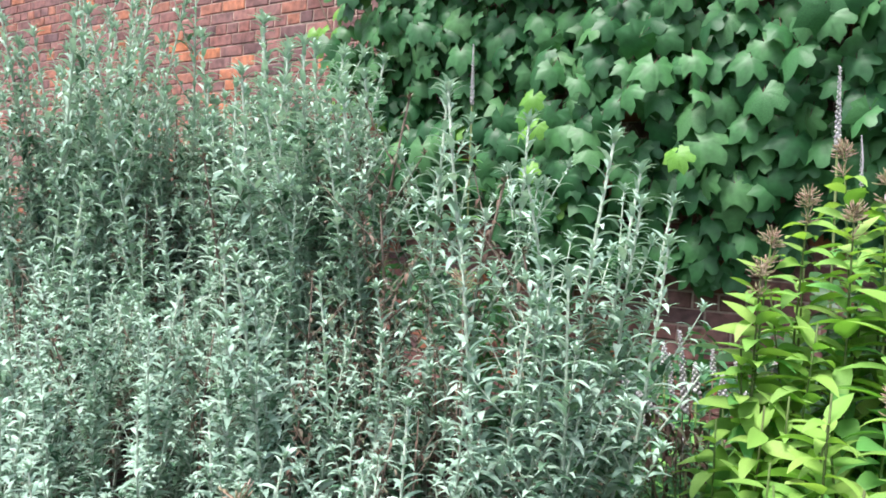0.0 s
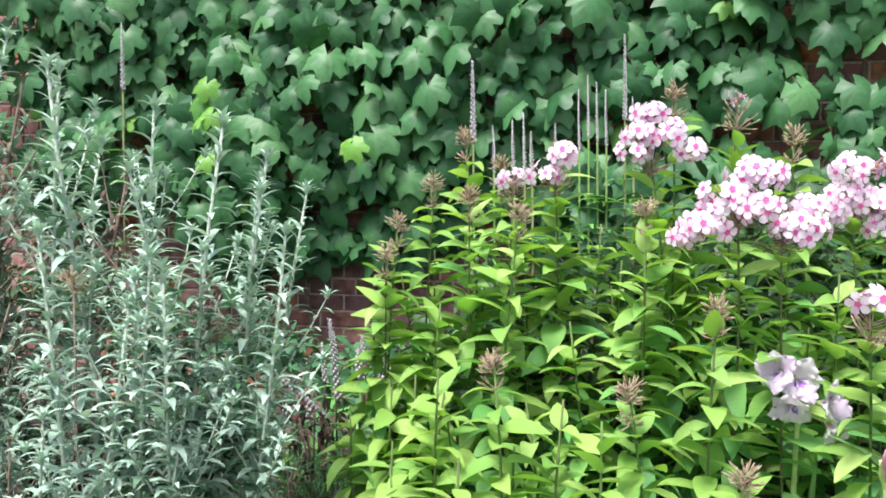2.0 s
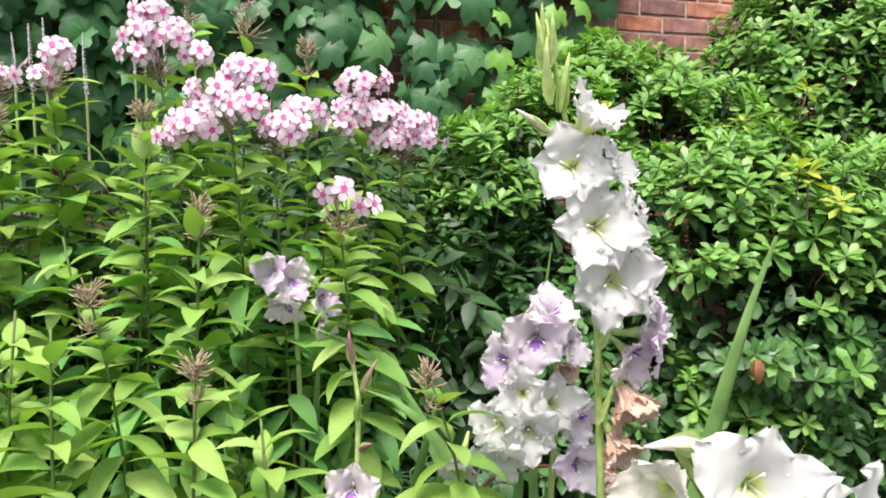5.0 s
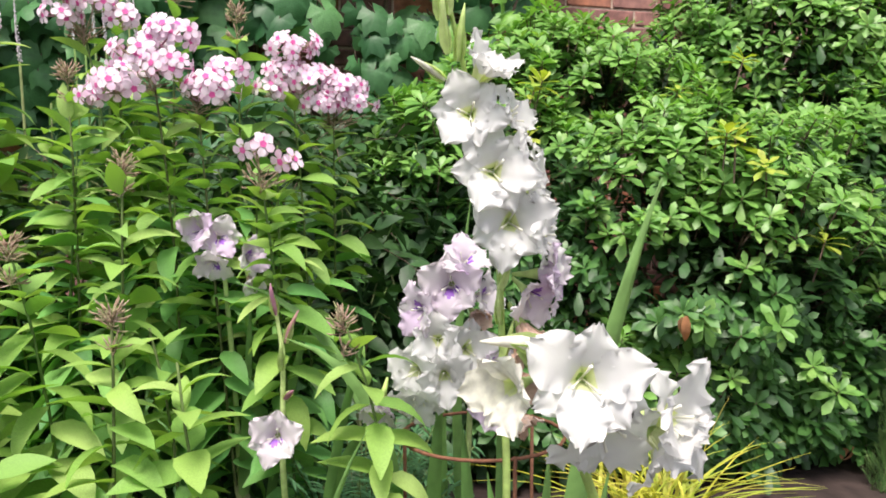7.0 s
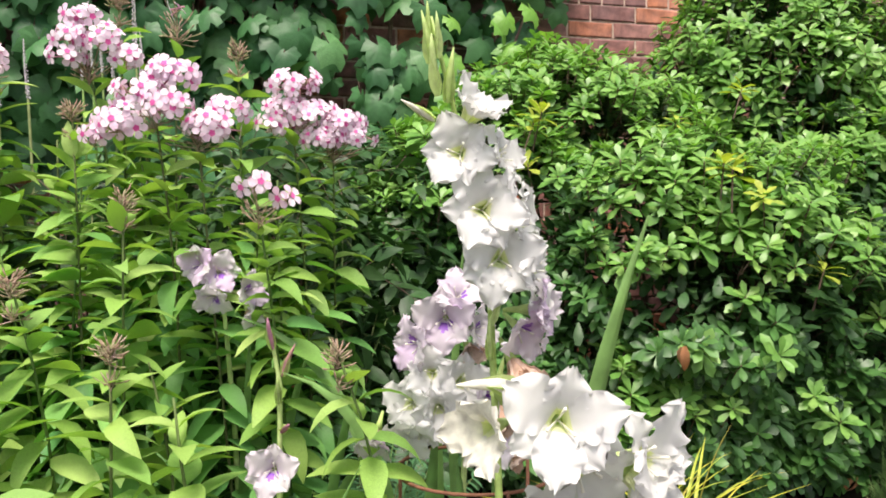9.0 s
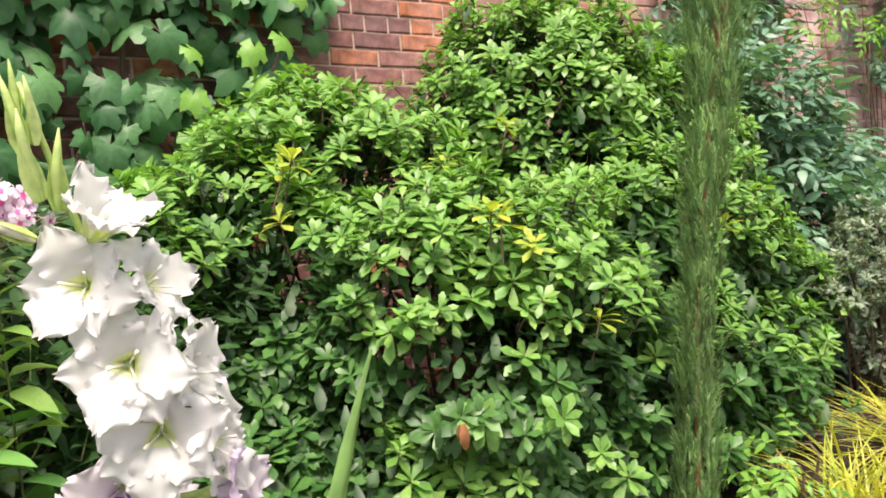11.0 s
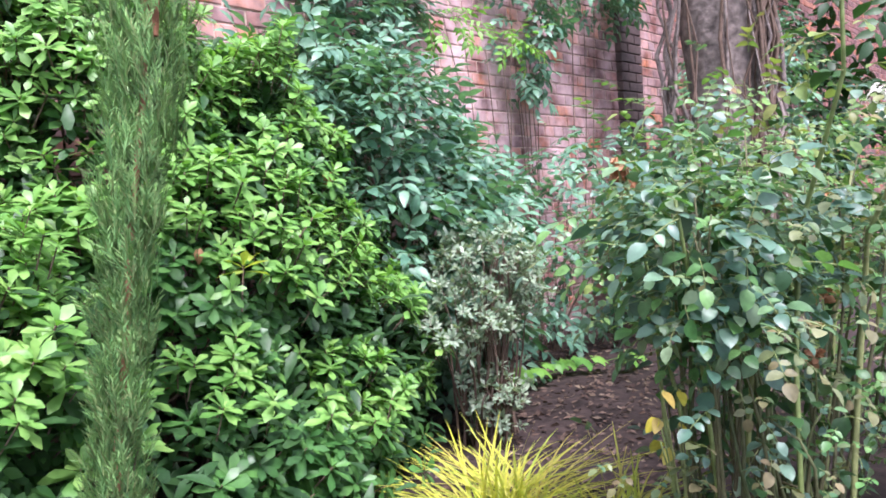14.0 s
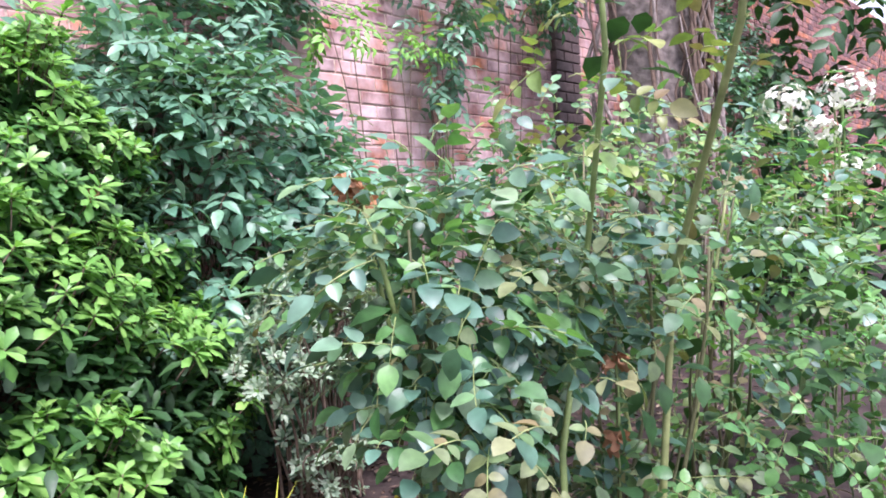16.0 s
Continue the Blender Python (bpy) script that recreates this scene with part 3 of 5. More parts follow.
def husks(g, at, r, n, spread, tall, slot=0):
    """A loose head of spent calyces."""
    for k in range(n):
        s = r.rand()
        d = around(r.uniform(0, 6.28), r.uniform(-0.1, 1.2))
        p = np.asarray(at) + np.array((0, 0, -tall * s))
        q = p + d * spread * r.uniform(0.4, 1)
        tube(g, [p, q], 0.0009, 3, slot)
        tube(g, [q, q + d * 0.004, q + d * 0.010 + (0, 0, 0.002)], [0.0008, 0.0015, 0.0004], 4, slot)


def phlox(seed, x, y, top, head="seed", bend_by=0.05, lobes=(), leaf_step=0.0265):
    r = np.random.RandomState(seed)
    base = np.array((x + r.normal(0, bend_by), y + (0.18 if lobes else 0.05) + r.normal(0, bend_by), SOIL - 0.02))
    tip = np.array((x, y, top)) - base
    ob = thing("phlox_plant", base, {"seed": "green phlox stem with paired leaves and a brown spent head", "flower": "phlox stem with a domed head of pale pink flowers", "plain": "leafy green phlox stem without flowers"}[head], "phlox", "border phlox")
    path = bend((0, 0, 0), tip, (r.normal(0, 0.015), r.normal(0, 0.015), 0), 7)
    g = Geo()
    tube(g, path, np.linspace(0.0036, 0.0018, 7), 5)
    height = np.linalg.norm(tip)
    first = 0.22
    n = int(height * (1 - first) / leaf_step)
    angle = r.uniform(0, 3.14)
    for i in range(n):
        s = first + (0.97 - first) * (i / n)
        q = s * 6
        a = int(min(q, 5))
        at = path[a] + (path[a + 1] - path[a]) * (q - a)
        angle += math.pi / 2 + r.normal(0, 0.12)
        high = max(0, (s - 0.72) / 0.28)
        for side in (0, math.pi):
            size = (0.102 - 0.048 * high) * r.uniform(0.8, 1.15) * min(1, 0.65 + s)
            lift = 0.10 + 0.5 * high + r.normal(0, 0.26) - (0.4 if s < 0.55 else 0)
            d = around(angle + side + r.normal(0, 0.1), lift)
            k = r.randint(3)
            kinds = phlox_young_mesh if s > (0.46 if y < 1.42 else 0.62) + r.normal(0, 0.1) else phlox_old_mesh
            if s < 0.5 and r.rand() < 0.05:
                kinds = phlox_faded_mesh
            piece("leaf", kinds[k], ob, at, turn(d, (r.normal(0, 0.3), r.normal(0, 0.3), 1)), size)
    part("stem", (g, [PHLOX_STEM]), ob)
    hub = path[-1]
    sh = Geo()
    if head == "seed":
        husks(sh, hub + (0, 0, 0.002), r, 54, 0.018, 0.024)
        husks(sh, hub - (0, 0, 0.04), r, 14, 0.018, 0.014)
        part("seed_head", (sh, [SEED]), ob)
    elif head == "flower":
        husks(sh, hub - (0, 0, 0.005), r, 30, 0.04, 0.035)
        for lx, ly, lz, wide, count in lobes:
            mid = np.array((lx, ly, lz)) - base
            tube(sh, bend(hub - (0, 0, 0.03), mid, (0, 0, 0), 4), 0.0012, 4)
            husks(sh, mid, r, 6, wide, 0.02)
            for k in range(count):
                d = around(k * 2.4 + r.normal(0, 0.4), math.asin(min(1, max(-0.5, 1 - 1.5 * (k + 0.5) / count))))
                d = unit(d + np.array((0, -0.45, 0)))
                at = mid + d * np.array((wide * 1.15, wide * 0.8, wide * 0.72)) * r.uniform(0.6, 1.3)
                stem = np.cross(d, (0.2, 0.9, 0.3))
                piece("flower", FLOWER, ob, at, turn(stem, d + np.array((-0.05, -0.5, 0.15)) + r.normal(0, 0.22, 3)), r.uniform(1.0, 1.36))
        part("seed_head", (sh, [SEED]), ob)
    return ob


r = np.random.RandomState(5)
heads = [(0.276, 1.55, 1.307), (0.271, 1.50, 1.251), (0.318, 1.65, 1.388), (0.36, 1.75, 1.485), (0.503, 1.55, 1.327), (0.499, 1.32, 1.098), (0.696, 1.30, 1.071), (0.823, 1.40, 1.185),
         (0.837, 1.20, 0.991), (0.721, 1.55, 1.337), (0.772, 1.70, 1.562), (0.984, 1.70, 1.476), (0.559, 1.70, 1.455), (1.123, 1.20, 0.972), (0.40, 1.60, 1.36), (0.44, 1.72, 1.43)]
for i, (x, y, z) in enumerate(heads):
    phlox(600 + i, x, y, z)
blooms = [((0.86, 1.48, 1.33), [(0.891, 1.47, 1.381, 0.036, 15), (0.844, 1.47, 1.343, 0.040, 18), (0.807, 1.46, 1.304, 0.036, 15), (0.772, 1.46, 1.287, 0.022, 6)]),
          ((0.925, 1.48, 1.30), [(0.891, 1.45, 1.330, 0.036, 13), (0.939, 1.46, 1.298, 0.040, 17), (0.967, 1.48, 1.331, 0.030, 10)]),
          ((1.085, 1.71, 1.35), [(1.089, 1.69, 1.407, 0.042, 17), (1.073, 1.69, 1.362, 0.040, 14), (1.050, 1.69, 1.332, 0.030, 9), (1.124, 1.69, 1.352, 0.040, 15)]),
          ((1.165, 1.71, 1.30), [(1.182, 1.69, 1.337, 0.036, 14), (1.142, 1.69, 1.307, 0.034, 12), (1.205, 1.69, 1.312, 0.030, 11)]),
          ((0.73, 1.64, 1.43), [(0.728, 1.62, 1.504, 0.028, 8), (0.703, 1.62, 1.466, 0.030, 9), (0.754, 1.62, 1.463, 0.036, 13), (0.796, 1.62, 1.438, 0.028, 8), (0.698, 1.62, 1.435, 0.024, 6)]),
          ((0.555, 1.66, 1.40), [(0.565, 1.65, 1.435, 0.030, 8), (0.545, 1.65, 1.398, 0.028, 6)]), ((0.474, 1.66, 1.38), [(0.474, 1.65, 1.391, 0.022, 5)]),
          ((0.879, 1.66, 1.51), [(0.879, 1.65, 1.536, 0.008, 2)]), ((1.02, 1.36, 1.175), [(1.015, 1.35, 1.205, 0.022, 5), (1.063, 1.35, 1.185, 0.010, 2)])]
for i, ((x, y, z), lobes) in enumerate(blooms):
    phlox(650 + i, x, y, z, "flower", lobes=lobes)
for i in range(40):
    x, y = r.uniform(0.33, 1.08), r.uniform(1.16, 1.80)
    top = 1.0 + 0.55 * (y - 1.2) + r.uniform(-0.16, 0.02) - (0.08 if x < 0.4 else 0)
    if 0.84 < x < 1.06 and y < 1.62:
        top = min(top, 0.94)
    if (x > 0.92 and y < 1.46) or (0.80 < x < 1.04 and 1.4 < y < 1.64):
        continue
    phlox(700 + i, x, y, top, "plain")
for i, (x, y, top) in enumerate([(0.24, 1.52, 1.12), (0.30, 1.45, 1.02), (0.27, 1.6, 1.2), (0.22, 1.46, 0.98), (0.33, 1.36, 0.95), (0.36, 1.55, 1.16), (0.31, 1.7, 1.25), (0.4, 1.42, 1.02)]):
    phlox(760 + i, x, y, top, "plain", 0.03)

# ---- spires behind the phlox ----
def spires(label, rods):
    base = np.array((rods[0][0], rods[0][1], SOIL))
    ob = thing("flower_spire", base, label, "flower", "flower spires")
    stem = Geo()
    for x, y, foot, top, w in rods:
        b, t = np.array((x + 0.03, y, SOIL - 0.02)) - base, np.array((x, y, top)) - base
        f = np.array((x + 0.006, y, foot)) - base
        tube(stem, [b, (b + f) / 2, f], [0.004, 0.0035, 0.003], 5)
        g = Geo()
        tube(g, [f, (f + t) / 2 + (r.normal(0, 0.003), 0, 0), t], [0.0028, 0.0022, 0.0007], 5)
        n = int((top - foot) / 0.0028)
        for k in range(n):
            s = k / n
            p = f * (1 - s) + t * s
            d = around(k * 2.4, 0.35)
            g.put(ball(0.0028 * w * (1 - 0.55 * s), 1.2, 3, 4), p + d * 0.0045 * w * (1 - 0.6 * s), np.eye(3))
        part("spike", (g, [SPIRE]), ob)
        for k in range(9):
            s = 0.3 + 0.07 * k
            p = b * (1 - s) + f * s
            for a in range(3):
                gl = leaf(0.075, 0.016, 4, 0.3, 0.6, LANCE)
                stem.put(gl, p, turn(around(a * 2.1 + k, 0.15), (0, 0, 1)), 1.0, 1)
    part("stem", (stem, [PHLOX_STEM, PHLOX_LOW]), ob)
    return ob


spires("slender pale lilac flower spire with a bent tip", [(0.30, 2.10, 1.52, 1.725, 1.5), (0.355, 2.10, 1.44, 1.56, 0.8)])
spires("cluster of thin pale flower spires", [(0.42, 2.0, 1.42, 1.56, 1.0), (0.445, 2.01, 1.42, 1.575, 1.0), (0.465, 2.0, 1.40, 1.53, 1.2), (0.52, 2.02, 1.42, 1.55, 0.9)])
spires("tall thin pale flower spire on a reddish stem", [(0.675, 2.474, 1.62, 1.87, 1.3)])
spires("cluster of thin pale flower spires", [(0.60, 2.40, 1.55, 1.72, 0.9), (0.575, 2.40, 1.56, 1.74, 0.9), (0.625, 2.41, 1.54, 1.70, 0.9), (0.55, 2.40, 1.52, 1.70, 0.8), (0.70, 2.42, 1.55, 1.68, 0.9)])
spires("slender greyish flower spire among silver herbs", [(-0.80, 2.20, 1.70, 1.90, 1.4)])
for x, y, z in [(-0.11, 2.2, 1.0), (0.10, 2.0, 0.97), (-0.05, 1.9, 0.90), (0.02, 2.05, 0.98), (0.16, 1.95, 0.93), (-0.16, 2.0, 0.86), (0.06, 1.85, 0.85), (0.2, 2.1, 1.0)]:
    spires("short creamy-white flower spike near the ground", [(x, y, z - 0.08, z, 2.2)])


# ---- low feathery plants between the herbs and the phlox ----
def feathery(x, y, top, wide, seed, mat=FERNY, n=70):
    r = np.random.RandomState(seed)
    z0 = ground_height(x, y) - 0.01
    ob = thing("feathery_plant", (x, y, z0), "low dark green feathery-leaved plant", "plant", "low feathery plants")
    stem, g = Geo(), Geo()
    for k in range(n):
        a = r.uniform(0, 6.28)
        rad = wide * math.sqrt(r.rand())
        tip = np.array((rad * math.cos(a), rad * math.sin(a), (top - z0) * r.uniform(0.55, 1.0) * (1 - 0.3 * rad / wide)))
        pts = bend((0.25 * tip[0], 0.25 * tip[1], 0), tip, (0, 0, 0.03), 5)
        tube(stem, pts, 0.0014, 3)
        for j in range(14):
            s = 0.35 + 0.65 * j / 13
            p = pts[0] * (1 - s) + tip * s + np.array((0, 0, 0.03)) * 4 * s * (1 - s)
            for side in (-1, 1):
                d = unit(np.array((-math.sin(a) * side + 0.4 * math.cos(a), math.cos(a) * side + 0.4 * math.sin(a), 0.35 + r.normal(0, 0.3))))
                g.put(leaf(r.uniform(0.02, 0.04), 0.006, 3, 0.3, 0.5), p, turn(d, (0, 0, 1)))
    part("stem", (stem, [PHLOX_STEM]), ob)
    part("foliage", (g, [mat]), ob, kind="stuff")


for i, (x, y, top, w) in enumerate([(0.20, 1.62, 0.92, 0.24), (0.28, 1.40, 0.84, 0.2), (0.12, 1.85, 0.90, 0.24), (0.34, 1.85, 0.98, 0.2), (-0.08, 2.05, 0.86, 0.24), (0.27, 1.15, 0.74, 0.16), (0.95, 1.15, 0.72, 0.2), (1.2, 1.55, 0.8, 0.22), (0.0, 2.3, 0.75, 0.25)]):
    feathery(x, y, top, w, 800 + i)
for i, (x, y, top, w) in enumerate([(0.02, 1.72, 0.82, 0.14), (0.10, 1.60, 0.80, 0.12), (-0.12, 1.72, 0.86, 0.14)]):
    feathery(x, y, top, w, 820 + i, DRY, 45)

# ---- dried clump with pale fallen flower spikes, before the bare bricks ----
rr = np.random.RandomState(77)
base = np.array((0.02, 1.74, SOIL))
ob = thing("dried_flower_clump", base, "brown dried flower clump with pale leaning seed spikes", "dried flowers")
g = Geo()
for k in range(7):
    tube(g, bend((rr.normal(0, 0.03), rr.normal(0, 0.03), -0.02), (rr.uniform(-0.07, 0.10), rr.normal(0, 0.03), rr.uniform(0.40, 0.52)), (0.02, 0, 0), 6), np.linspace(0.0035, 0.0018, 6), 5)
part("stem", (g, [DRY_STEM]), ob, kind="stuff")
g = Geo()
for k in range(130):
    d = around(rr.uniform(0, 6.28), rr.uniform(-1.2, 0.6))
    s = rr.uniform(0.025, 0.05)
    g.put(leaf(s, s * 0.3, 4, 0.6, rr.uniform(0.5, 2.2), LANCE), np.array((rr.uniform(-0.06, 0.11), rr.normal(0, 0.035), rr.uniform(0.36, 0.54))), turn(d, (0, 0, 1)))
part("withered_leaves", (g, [DRY]), ob, kind="stuff")
for a, b, w in [((-0.07, -0.03, 0.577), (0.06, -0.04, 0.488), 1.9), ((0.07, 0, 0.517), (0.045, 0, 0.695), 1.7), ((0.19, 0.02, 0.55), (0.16, 0.02, 0.64), 1.6), ((0.115, 0.03, 0.60), (0.11, 0.03, 0.66), 1.4), ((0.03, 0.02, 0.55), (0.02, 0.02, 0.64), 1.3)]:
    a, b = np.array(a), np.array(b)
    g = Geo()
    tube(g, [a - (0, 0, 0.25), a * 0.7 + b * 0.3 - (0, 0, 0.05), a], 0.002, 4, 1)
    tube(g, [a, (a + b) / 2, b], [0.003, 0.0025, 0.0008], 5)
    n = int(np.linalg.norm(b - a) / 0.0022)
    for k in range(n):
        s = k / n
        d = around(k * 2.4, 0.2)
        g.put(ball(0.0028 * w * (1 - 0.5 * s), 1.2, 3, 4), a * (1 - s) + b * s + d * 0.004 * w * (1 - 0.5 * s), np.eye(3))
    part("spike", (g, [SPIRE, DRY_STEM]), ob)

# ---- gladioli ----
def tepal(length, width, seed, open_by=1.0):
    """One broad ruffled petal that rises from the throat along +z and flares outwards along +y."""
    r = random.Random(seed)
    n, m = 13, 14
    v, f = [], []
    y, z = 0.004, 0.0
    left, right, tip = r.uniform(0, 6), r.uniform(0, 6), r.uniform(0, 6)
    twist = r.uniform(-0.16, 0.16)
    flare = open_by * r.uniform(1.40, 1.70)
    for i in range(n + 1):
        s = i / n
        rise = min(1, s / 0.6)
        half = width / 2 * ((0.42 + 0.58 * rise * rise * (3 - 2 * rise)) if s < 0.64 else max(0.12, 1 - ((s - 0.64) / 0.385) ** 2.0) ** 0.55)
        for j in range(m + 1):
            u = -1 + 2 * j / m
            wave = math.sin(21 * s + (left if u < 0 else right))
            ruffle = 0.03 * length * abs(u) ** 5 * s * math.sin(47 * s + 2 * left) + 0.095 * length * abs(u) ** 2.2 * min(1, 1.5 * s) * wave + 0.035 * length * s ** 5 * math.sin(7 * u + tip) + twist * u * half * s
            edge = 0.10 * length * (1 - abs(u) ** 2.2) * s ** 3 + 0.03 * length * s ** 6 * (math.sin(11 * u + tip) + 0.6 * math.sin(19 * u + left))
            v.append((u * half * (1 + 0.035 * wave), y + edge, z + 0.55 * half * u * u * (1 - 1.25 * s) + 0.06 * length * (1 - abs(u)) ** 2 * s * (1 - s) + ruffle))
        a = 1.38 - flare * s ** 0.8
        y += length / n * math.cos(a)
        z += length / n * math.sin(a)
    for i in range(n):
        for j in range(m):
            a = i * (m + 1) + j
            f.append((a, a + 1, a + m + 2, a + m + 1))
    return np.array(v), f


def floret_mesh(seed, mats, open_by=1.0):
    """The petals of one floret facing +z, darker or greener in the throat, and the tube behind them."""
    petals = []
    for k in range(6):
        a = k * math.pi / 3 + 0.12 * math.sin(seed + k)
        big = 1.06 if k % 2 else 0.92
        v, f = tepal(0.062 * big, 0.047 * big * (1 + 0.12 * math.sin(seed * 5 + k * 2)), seed * 10 + k, open_by * (1 + 0.22 * math.sin(seed * 3 + k * 1.7)))
        g = Geo()
        g.put((v, f), (0, 0, 0.0025 * (k % 2)), turn(around(a, 0), (0, 0, 1)))
        for j in range(len(f)):
            row, col = divmod(j, 14)
            if (row < (3 if k % 2 else 4) and mats[1] is not PURPLE) or (mats[1] is PURPLE and k in (2, 3, 4) and 2 <= row < 6 and 4 <= col <= 9 and (row < 5 or col in (6, 7))):
                g.m[j] = 1
        petals.append(g.mesh("petal", list(mats)))
    g = Geo()
    tube(g, [(0, 0, -0.035), (0, 0, -0.015), (0, 0, 0.004)], [0.003, 0.005, 0.009], 7)
    return g.mesh("floret", [BUD_GREEN]), petals


def stamen_mesh():
    g = Geo()
    for k in range(3):
        d = around(k * 2.1, 1.1)
        tube(g, [(0, 0, 0), d * 0.022, d * 0.032], [0.0012, 0.0012, 0.0019], 4)
    return g.mesh("stamen", [CREAM])


def bud_mesh(mats):
    g = Geo()
    tube(g, [(0, 0, -0.012), (0, 0, 0), (0, 0, 0.02), (0, 0.003, 0.046), (0, 0.006, 0.064)], [0.003, 0.0048, 0.0058, 0.0036, 0.0008], 7)
    for a in (0, 3.14):
        g.put(leaf(0.050, 0.012, 4, 0.5, 0.1), around(a, 0) * 0.004 - (0, 0, 0.012), turn((0.05 * math.cos(a), 0.05 * math.sin(a), 1), around(a, 0)), 1.0, 1)
    return g.mesh("bud", mats)


WHITE_FLORETS = [floret_mesh(k, (WHITE, THROAT), 0.92 + 0.1 * (k % 3)) for k in range(4)]
LILAC_FLORETS = [floret_mesh(20 + k, (LILAC, PURPLE), 0.85 + 0.1 * (k % 3)) for k in range(3)]
WILTED_FLORET = floret_mesh(40, (WILTED, WILTED), 0.35)
FADED_FLORET = floret_mesh(41, (LILAC, WILTED), 0.5)
CUP_FLORET = floret_mesh(43, (WHITE, THROAT), 0.62)
CREAM_FLORET = floret_mesh(42, (CREAM, THROAT), 0.6)
STAMEN = stamen_mesh()
GREEN_BUD, WHITE_BUD, PINK_TIP = bud_mesh([BUD_GREEN, BUD_GREEN]), bud_mesh([CREAM, BUD_GREEN]), bud_mesh([PINK_BUD, BUD_GREEN])


def gladiolus(label, spine, florets, leaves, foot):
    """spine: the flower stalk's points. florets: (x, y, z, facing, kind, scale)."""
    base = np.array((*foot, ground_height(*foot) - 0.02))
    ob = thing("gladiolus", base, label, "gladiolus", "gladioli")
    g = Geo()
    pts = np.array([base, *spine]) - base
    fine = np.concatenate([np.linspace(pts[i], pts[i + 1], 5)[:-1] for i in range(len(pts) - 1)] + [pts[-1:]])
    tube(g, fine, np.linspace(0.0062, 0.0025, len(fine)), 7)
    part("stem", (g, [BUD_GREEN]), ob)
    for i, (x, y, z, face, kind, scale) in enumerate(florets):
        at = np.array((x, y, z)) - base
        face = unit(face)
        me = {"white": WHITE_FLORETS[i % 4], "lilac": LILAC_FLORETS[i % 3], "wilted": WILTED_FLORET, "faded": FADED_FLORET, "cream": CREAM_FLORET, "cup": CUP_FLORET, "bud": GREEN_BUD, "white_bud": WHITE_BUD, "pink_bud": PINK_TIP}[kind]
        rot = turn(np.cross(face, (0.3, 0.8, 0.5)), face)
        spin = i * 1.3
        rot = rot @ np.array(((math.cos(spin), -math.sin(spin), 0), (math.sin(spin), math.cos(spin), 0), (0, 0, 1)))
        petals = ()
        if isinstance(me, tuple):
            me, petals = me
        at = at - face * 0.035 * scale if petals else at
        fl = piece({"bud": "bud", "white_bud": "bud", "pink_bud": "bud"}.get(kind, "floret"), me, ob, at, rot, scale)
        for petal in petals:
            new("petal", petal).parent = fl
        if kind in ("white", "lilac", "cup"):
            st = new("stamen", STAMEN)
            st.parent = fl
            st.location = (0, 0, 0.004)
    for (x, y, z), tip, w, c in leaves:
        a, b = np.array((x, y, z)) - base, np.array(tip) - base
        n = 10
        lf = Geo()
        mid = bend(a, b, c, n)
        side = unit(np.cross(b - a, (0.35, -0.9, 0.1)))
        v, f = [], []
        for k, p in enumerate(mid):
            s = k / (n - 1)
            half = w / 2 * STRAP(s) if k < n - 1 else w * 0.01
            v += [p - side * half, p + np.array((0.0, -0.15 * w, 0.0)), p + side * half]
        for k in range(n - 1):
            q = 3 * k
            f += [(q, q + 1, q + 4, q + 3), (q + 1, q + 2, q + 5, q + 4)]
        lf.add(v, f)
        part("sword_leaf", (lf, [SWORD]), ob)
    return ob


